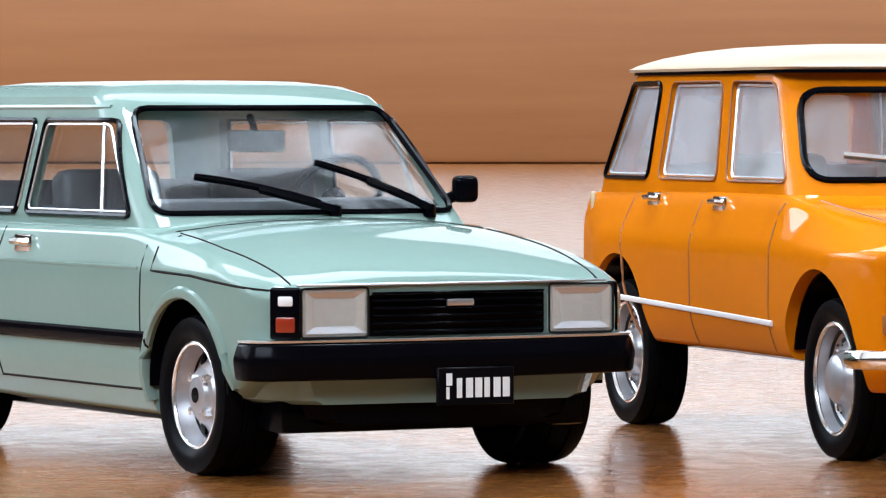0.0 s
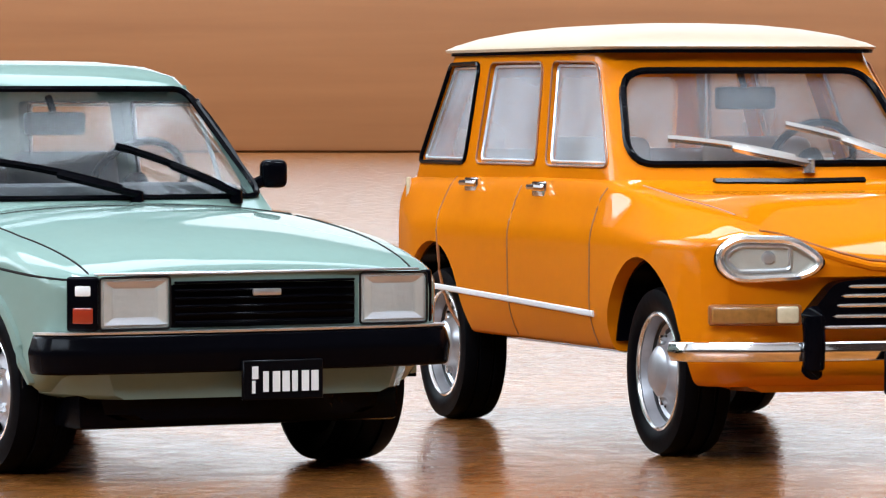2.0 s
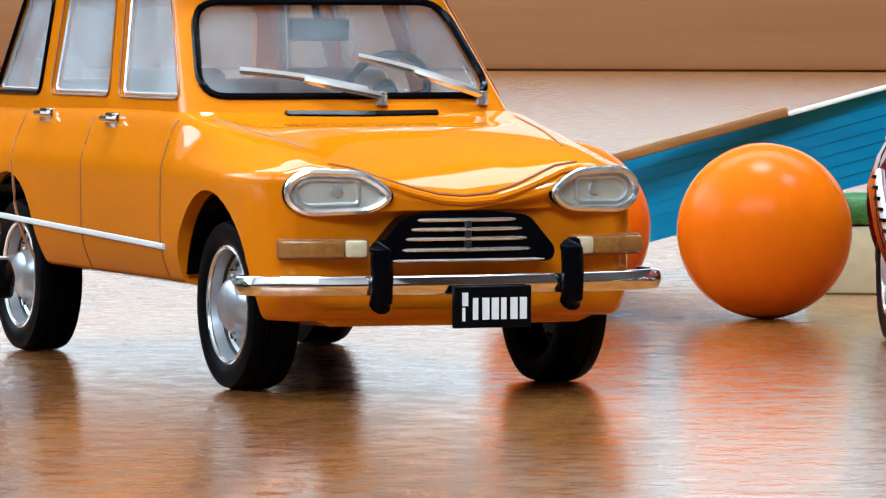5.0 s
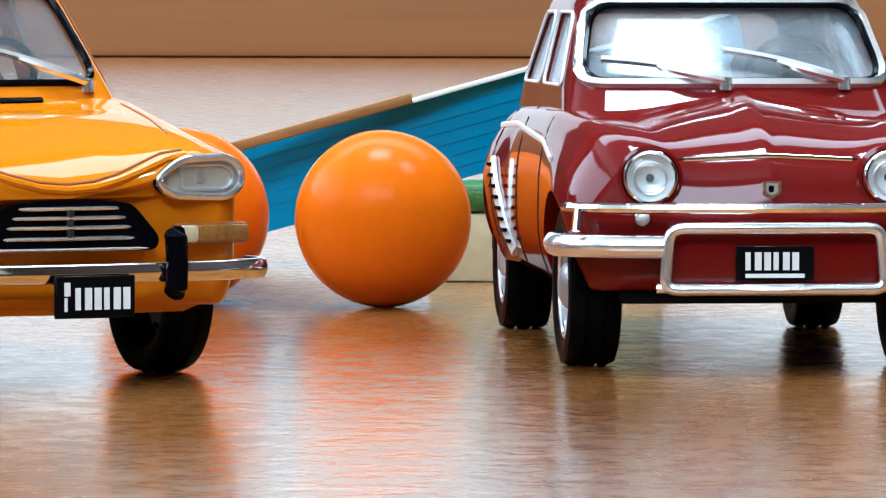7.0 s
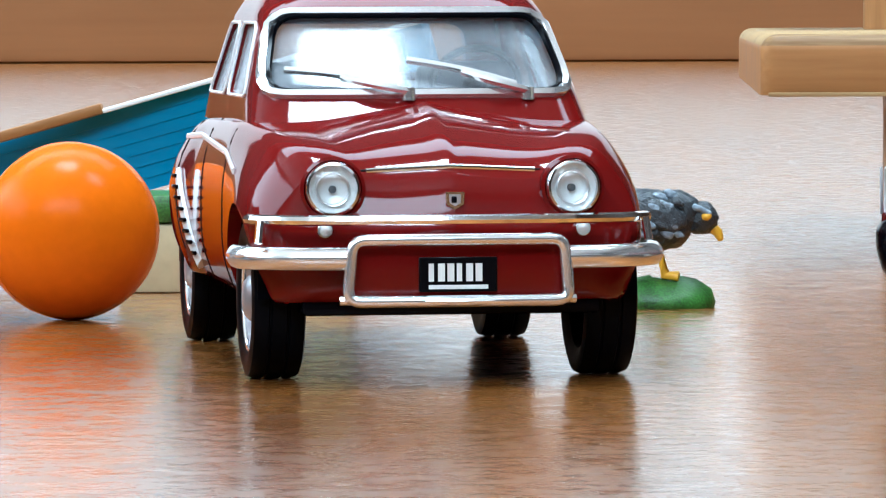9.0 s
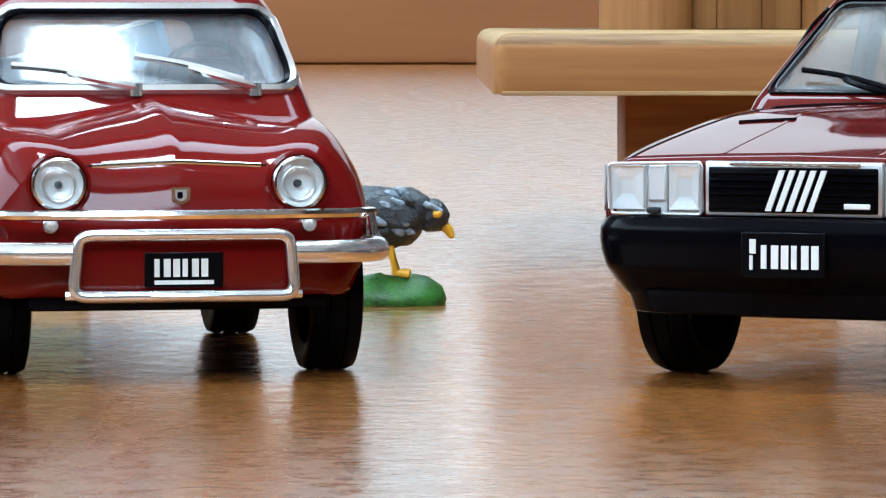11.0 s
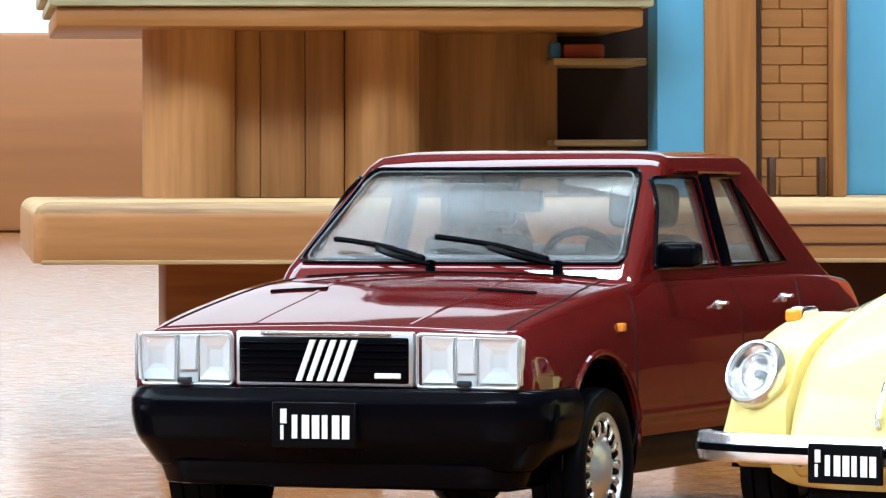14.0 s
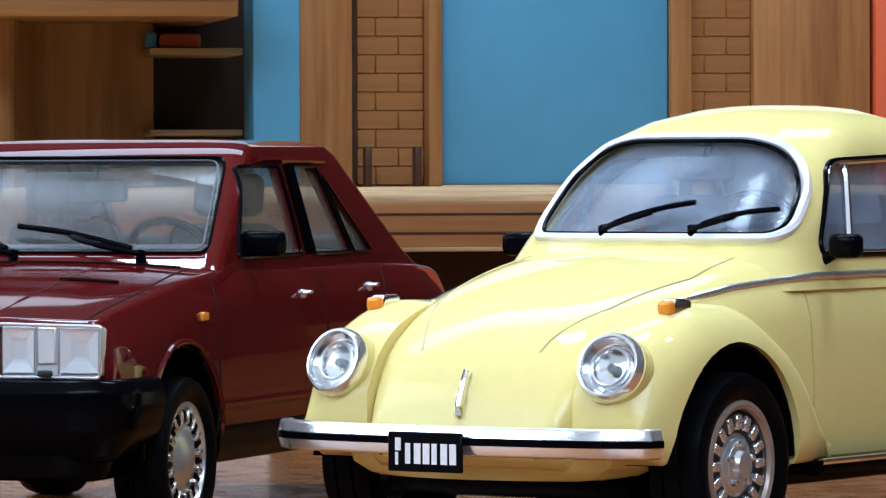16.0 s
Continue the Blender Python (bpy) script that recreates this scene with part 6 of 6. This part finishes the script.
def bird(x, y):
    def blob(cx, cy, cz, rx, ry, rz, tilt=0.0, mat=0):
        bm = bmesh.new()
        bmesh.ops.create_uvsphere(bm, u_segments=48, v_segments=32, radius=1)
        bmesh.ops.transform(bm, matrix=pose(cx, cy, cz, 0, tilt, 0) @ Matrix.Diagonal((rx, ry, rz, 1)), verts=bm.verts)
        for f in bm.faces:
            f.material_index = mat
        return bm
    pieces = [blob(-0.03, 0, 0.42, 0.21, 0.13, 0.115, 12), blob(0.0, 0, 0.36, 0.16, 0.12, 0.1, 5), blob(-0.2, 0, 0.43, 0.14, 0.07, 0.05, -14), blob(0.1, 0, 0.44, 0.12, 0.09, 0.09, 25), blob(0.2, 0, 0.405, 0.082, 0.07, 0.075),
              blob(0.0, -0.11, 0.42, 0.14, 0.04, 0.075, 14), blob(-0.1, -0.1, 0.4, 0.12, 0.035, 0.05, 8), blob(0.268, 0, 0.345, 0.022, 0.022, 0.055, -35, 1), blob(0.222, -0.062, 0.415, 0.022, 0.016, 0.018, 0, 1), blob(0.2, -0.06, 0.445, 0.05, 0.02, 0.014, 20, 3)]
    # rows of raised feathers over the back and the wing
    for row, (fz, fy) in enumerate(((0.475, -0.085), (0.44, -0.135), (0.40, -0.15), (0.36, -0.13))):
        for k in range(6):
            pieces.append(blob(-0.19 + k * 0.052 + row % 2 * 0.026, fy + 0.012 * abs(k - 3), fz + 0.012 * k * (row < 2) - 0.02, 0.036, 0.014, 0.018, 24, 3 if (k + row) % 3 else 0))
    for s in (-1, 1):
        leg = tube([(0.0, s * 0.04, 0.34), (0.01, s * 0.045, 0.25), (0.04, s * 0.05, 0.15), (0.1, s * 0.06, 0.14)], 0.022, 8)
        for f in leg.faces:
            f.material_index = 1
        pieces.append(leg)
    base = skin([[(0.02 + rx * math.cos(a) * (1 + 0.05 * math.sin(3 * a)), 0.17 * k * math.sin(a), z + 0.012 * math.sin(2 * a + 1) * (z > 0.05)) for a in (2 * math.pi * i / 36 for i in range(36))] for rx, k, z in ((0.24, 1, 0), (0.245, 1.05, 0.025), (0.225, 0.95, 0.07), (0.16, 0.7, 0.115), (0.06, 0.3, 0.135))])
    for f in base.faces:
        f.material_index = 2
    bm = join(*pieces, base)
    for v in bm.verts:
        n = noise.noise(v.co * 24) * 0.009 + noise.noise(v.co * 60) * 0.004
        v.co += v.normal * n if v.co.z > 0.02 else Vector()
    ob = part("bird_figurine", bm, [M["feather"], M["beak"], M["grass"], M["plume"]], None, "", 60)
    ob.location = (x * U, y * U, 0)
    return tagged(ob, "dark grey bird figurine with yellow beak on a green base", "figurine")


bird(0.52, 2.62)

# ---- blue toy boat leaning on a block ----


def boat():
    b = thing("toy_boat", -3.42, 5.4, 0.06, 0, "blue wooden toy boat with a brown rail, tilted against a block", "toy boat")
    tilt = pose(0, 0, 0, 0, -15.6, 0)
    n = 7
    long = 3.0
    for i in range(n):
        z0, z1 = i * 0.062, i * 0.062 + 0.0616
        bulge = 0.45 + 0.05 * i / (n - 1)
        bm = skin([[(x, -bulge * math.sin(math.pi * min(1, 0.12 + 0.5 * x / long)) - o, z0 + 0.08 * (1 - x / long) * 0 + 0.02 * (x / long) * 0), (x, -bulge * math.sin(math.pi * min(1, 0.12 + 0.5 * x / long)) - o - 0.003, z1), (x, bulge * 0.8, z1), (x, bulge * 0.8, z0)] for x, o in ((k * long / 16, 0.0) for k in range(17))])
        part("hull_strake", moved(bm, tilt), M["blue"], b)
    part("brown_rail", moved(box(0.12, 1.36, -0.56, -0.44, 0.43, 0.485, 0.012), tilt), M["toy_wood"], b, "brown wooden rail")
    part("white_gunwale", moved(box(1.36, long, -0.56, -0.44, 0.43, 0.455, 0.008), tilt), M["white"], b, "white painted edge")
    return b


boat()
blk = thing("toy_block", -1.55, 4.2, 0, 0, "beige wooden block with a bright green top", "toy block")
part("block_body", box(-0.5, 0.6, -0.35, 0.35, 0, 0.33, 0.02), M["beige"], blk, "beige side")
part("block_top", box(-0.5, 0.6, -0.36, 0.36, 0.334, 0.47, 0.03), M["grass"], blk, "bright green top")

# ---- toy house on a deck ----
HX = lambda x: 0.75 + (x - 0.75) * 1.183  # noqa: E731  from the deck's front edge to the wall line


def toy_house():
    h = thing("toy_house", 0, 0, 0, 0, "brown wooden toy house with blue door and brick panels", "toy house")
    deck = box(1.06, 9.0, 6.0, 13.0, 0.9, 1.215, 0.0)
    bmesh.ops.bevel(deck, geom=[e for e in deck.edges if all(v.co.z > 1.2 for v in e.verts) or (all(v.co.x < 1.07 for v in e.verts) and abs(e.verts[0].co.z - e.verts[1].co.z) > 0.1)], offset=0.085, segments=5, profile=0.5, affect="EDGES")
    # the top and its rounded edge are paler than the front
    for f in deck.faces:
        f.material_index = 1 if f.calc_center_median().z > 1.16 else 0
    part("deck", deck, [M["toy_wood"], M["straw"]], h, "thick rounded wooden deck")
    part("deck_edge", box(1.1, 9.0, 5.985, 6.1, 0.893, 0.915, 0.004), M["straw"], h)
    for z in (0.985, 1.085):
        part("deck_groove", box(4.4, 9.0, 5.992, 6.05, z, z + 0.012, 0.002, 1), M["dark_wood"], h)
    part("deck_post", box(1.76, 2.9, 6.6, 7.6, 0.0, 0.9, 0.02), M["toy_wood"], h, "brown wooden support")
    part("deck_post", box(4.6, 8.6, 6.6, 7.6, 0.0, 0.9, 0.02), M["dark_wood"], h, "dark wooden support")
    y = 11.0
    for x0, x1 in ((1.625, 2.106), (2.674, 3.06)):
        c, r = (HX(x0) + HX(x1)) / 2, (HX(x1) - HX(x0)) / 2
        part("column", moved(lathe([(0, 1.215), (r, 1.215), (r, 2.25), (0, 2.25)], 40, "z"), Matrix.Translation((c, y, 0))), M["toy_wood_v"], h, "round wooden column")
    for x0, x1 in ((2.106, 2.237), (2.237, 2.47), (2.47, 2.674)):
        part("fluted_board", box(HX(x0) + 0.001, HX(x1) - 0.001, y + 0.05, y + 0.3, 1.215, 2.25, 0.009), M["toy_wood_v"], h)
    part("side_panel", box(HX(3.06), HX(3.78) + 0.07, y + 0.6, y + 0.85, 1.215, 2.25, 0.02), M["toy_wood_v"], h)
    part("back_panel", box(HX(2.0), HX(3.1), y + 0.22, y + 0.4, 1.215, 2.25), M["toy_wood_v"], h)
    part("porch_roof", box(1.245, 4.76, y - 0.85, y + 2, 2.236, 2.355, 0.02), M["toy_wood"], h, "porch roof board")
    part("roof_covering", box(1.205, 4.82, y - 0.9, y + 2, 2.358, 2.417, 0.015), M["roof_edge"], h, "pale edge of the porch roof")
    part("roof_covering", box(1.165, 4.86, y - 0.95, y + 2, 2.42, 2.545, 0.015), M["roof_edge"], h, "pale edge of the porch roof")
    # a near-black sheet paints the shade inside the recess
    part("recess_shade_sheet", box(HX(3.6), HX(4.6), y + 1.2, y + 1.3, 1.2, 3.4), M["shade_wood"], h, "dark sheet that stands for the shade in the recess")
    part("recess_shelf", box(HX(3.78), HX(4.27), y + 0.2, y + 1.2, 2.03, 2.075, 0.01), M["straw"], h)
    part("recess_shelf", box(HX(3.78), HX(4.27), y + 0.2, y + 1.2, 1.53, 1.57, 0.01), M["straw"], h)
    part("recess_box", box(HX(3.86), HX(4.08), y + 0.5, y + 0.9, 2.08, 2.17, 0.02), M["redbox"], h, "small red box")
    part("recess_box", box(HX(3.79), HX(3.85), y + 0.5, y + 0.9, 2.08, 2.18, 0.02), M["door_blue"], h, "small blue box")
    part("blue_post", box(HX(4.275), HX(4.52), y - 0.25, y + 0.2, 1.215, 3.4, 0.012), M["door_blue"], h, "sky-blue post")
    part("wall_post", box(HX(4.52), HX(4.80), y - 0.2, y + 0.2, 1.215, 3.4, 0.012), M["toy_wood_v"], h)
    part("dark_gap", box(HX(4.80), HX(4.84), y - 0.05, y + 0.2, 1.215, 3.4), M["dark_wood"], h)
    part("door_post", box(HX(5.20), HX(5.275), y - 0.2, y + 0.2, 1.215, 3.4, 0.012), M["toy_wood_v"], h)
    part("blue_door", box(HX(5.28), HX(6.485), y - 0.12, y + 0.2, 1.225, 3.4, 0.012), M["door_blue"], h, "flat sky-blue door")
    part("door_post", box(HX(6.49), HX(6.6), y - 0.2, y + 0.2, 1.215, 3.4, 0.012), M["toy_wood_v"], h)
    part("plain_panel", box(HX(6.95), HX(7.58), y - 0.1, y + 0.2, 1.215, 3.4, 0.01), M["toy_wood_v"], h)
    part("red_panel", box(HX(7.6), HX(8.4), y - 0.15, y + 0.2, 1.215, 3.4, 0.01), M["redbox"], h, "red painted panel")
    for x in (4.87, 5.13):
        part("peg", box(HX(x) - 0.02, HX(x) + 0.02, y - 0.32, y - 0.2, 1.215, 1.46, 0.006), M["dark_wood"], h)
    # brick panels: courses of separate bricks over a recessed backing
    shared = {}
    for x0, x1 in ((4.845, 5.2), (6.6, 6.95)):
        part("brick_backing", box(HX(x0), HX(x1), y - (0.009 if x0 > 6 else 0.0), y + 0.2, 1.215, 3.4), M["toy_wood" if x0 > 6 else "mortar"], h)
        a, b = HX(x0), HX(x1)
        for row in range(19):
            z0 = 1.222 + row * 0.115
            edges = [a, a + (b - a) * (0.55 if row % 2 else 0.28), b] if row % 2 == 0 else [a, a + (b - a) * 0.62, b]
            for u, v in zip(edges, edges[1:]):
                key = round(v - u, 3)
                if key not in shared:
                    bm = box(0.001, v - u - 0.001, -0.02, 0.004, 0.001, 0.114, 0.007, 1)
                    ob = part("brick", bm, M["toy_wood"], h)
                    shared[key] = ob.data
                else:
                    ob = new("brick", shared[key])
                    ob.parent = h
                ob.location = (u * U, y * U, z0 * U)
    return h


toy_house()

# ---- chair leg by the far wall ----
chair = thing("chair", -5.19, 62, 0, 0, "brown wooden chair, only a leg in view", "chair")
part("leg", skin([[(-w, -w, z), (w, -w, z), (w, w, z), (-w, w, z)] for w, z in ((0.17, 0), (0.2, 4), (0.24, 18))]), M["base"], chair, "brown wooden leg")
part("brace", prism([(0.1, 1.7), (0.95, 1.85), (1.05, 2.6), (1.9, 7.0), (1.2, 7.0), (0.45, 2.2)], "y", -0.15, 0.15, 0.02), M["dark_wood"], chair, "dark wooden brace")
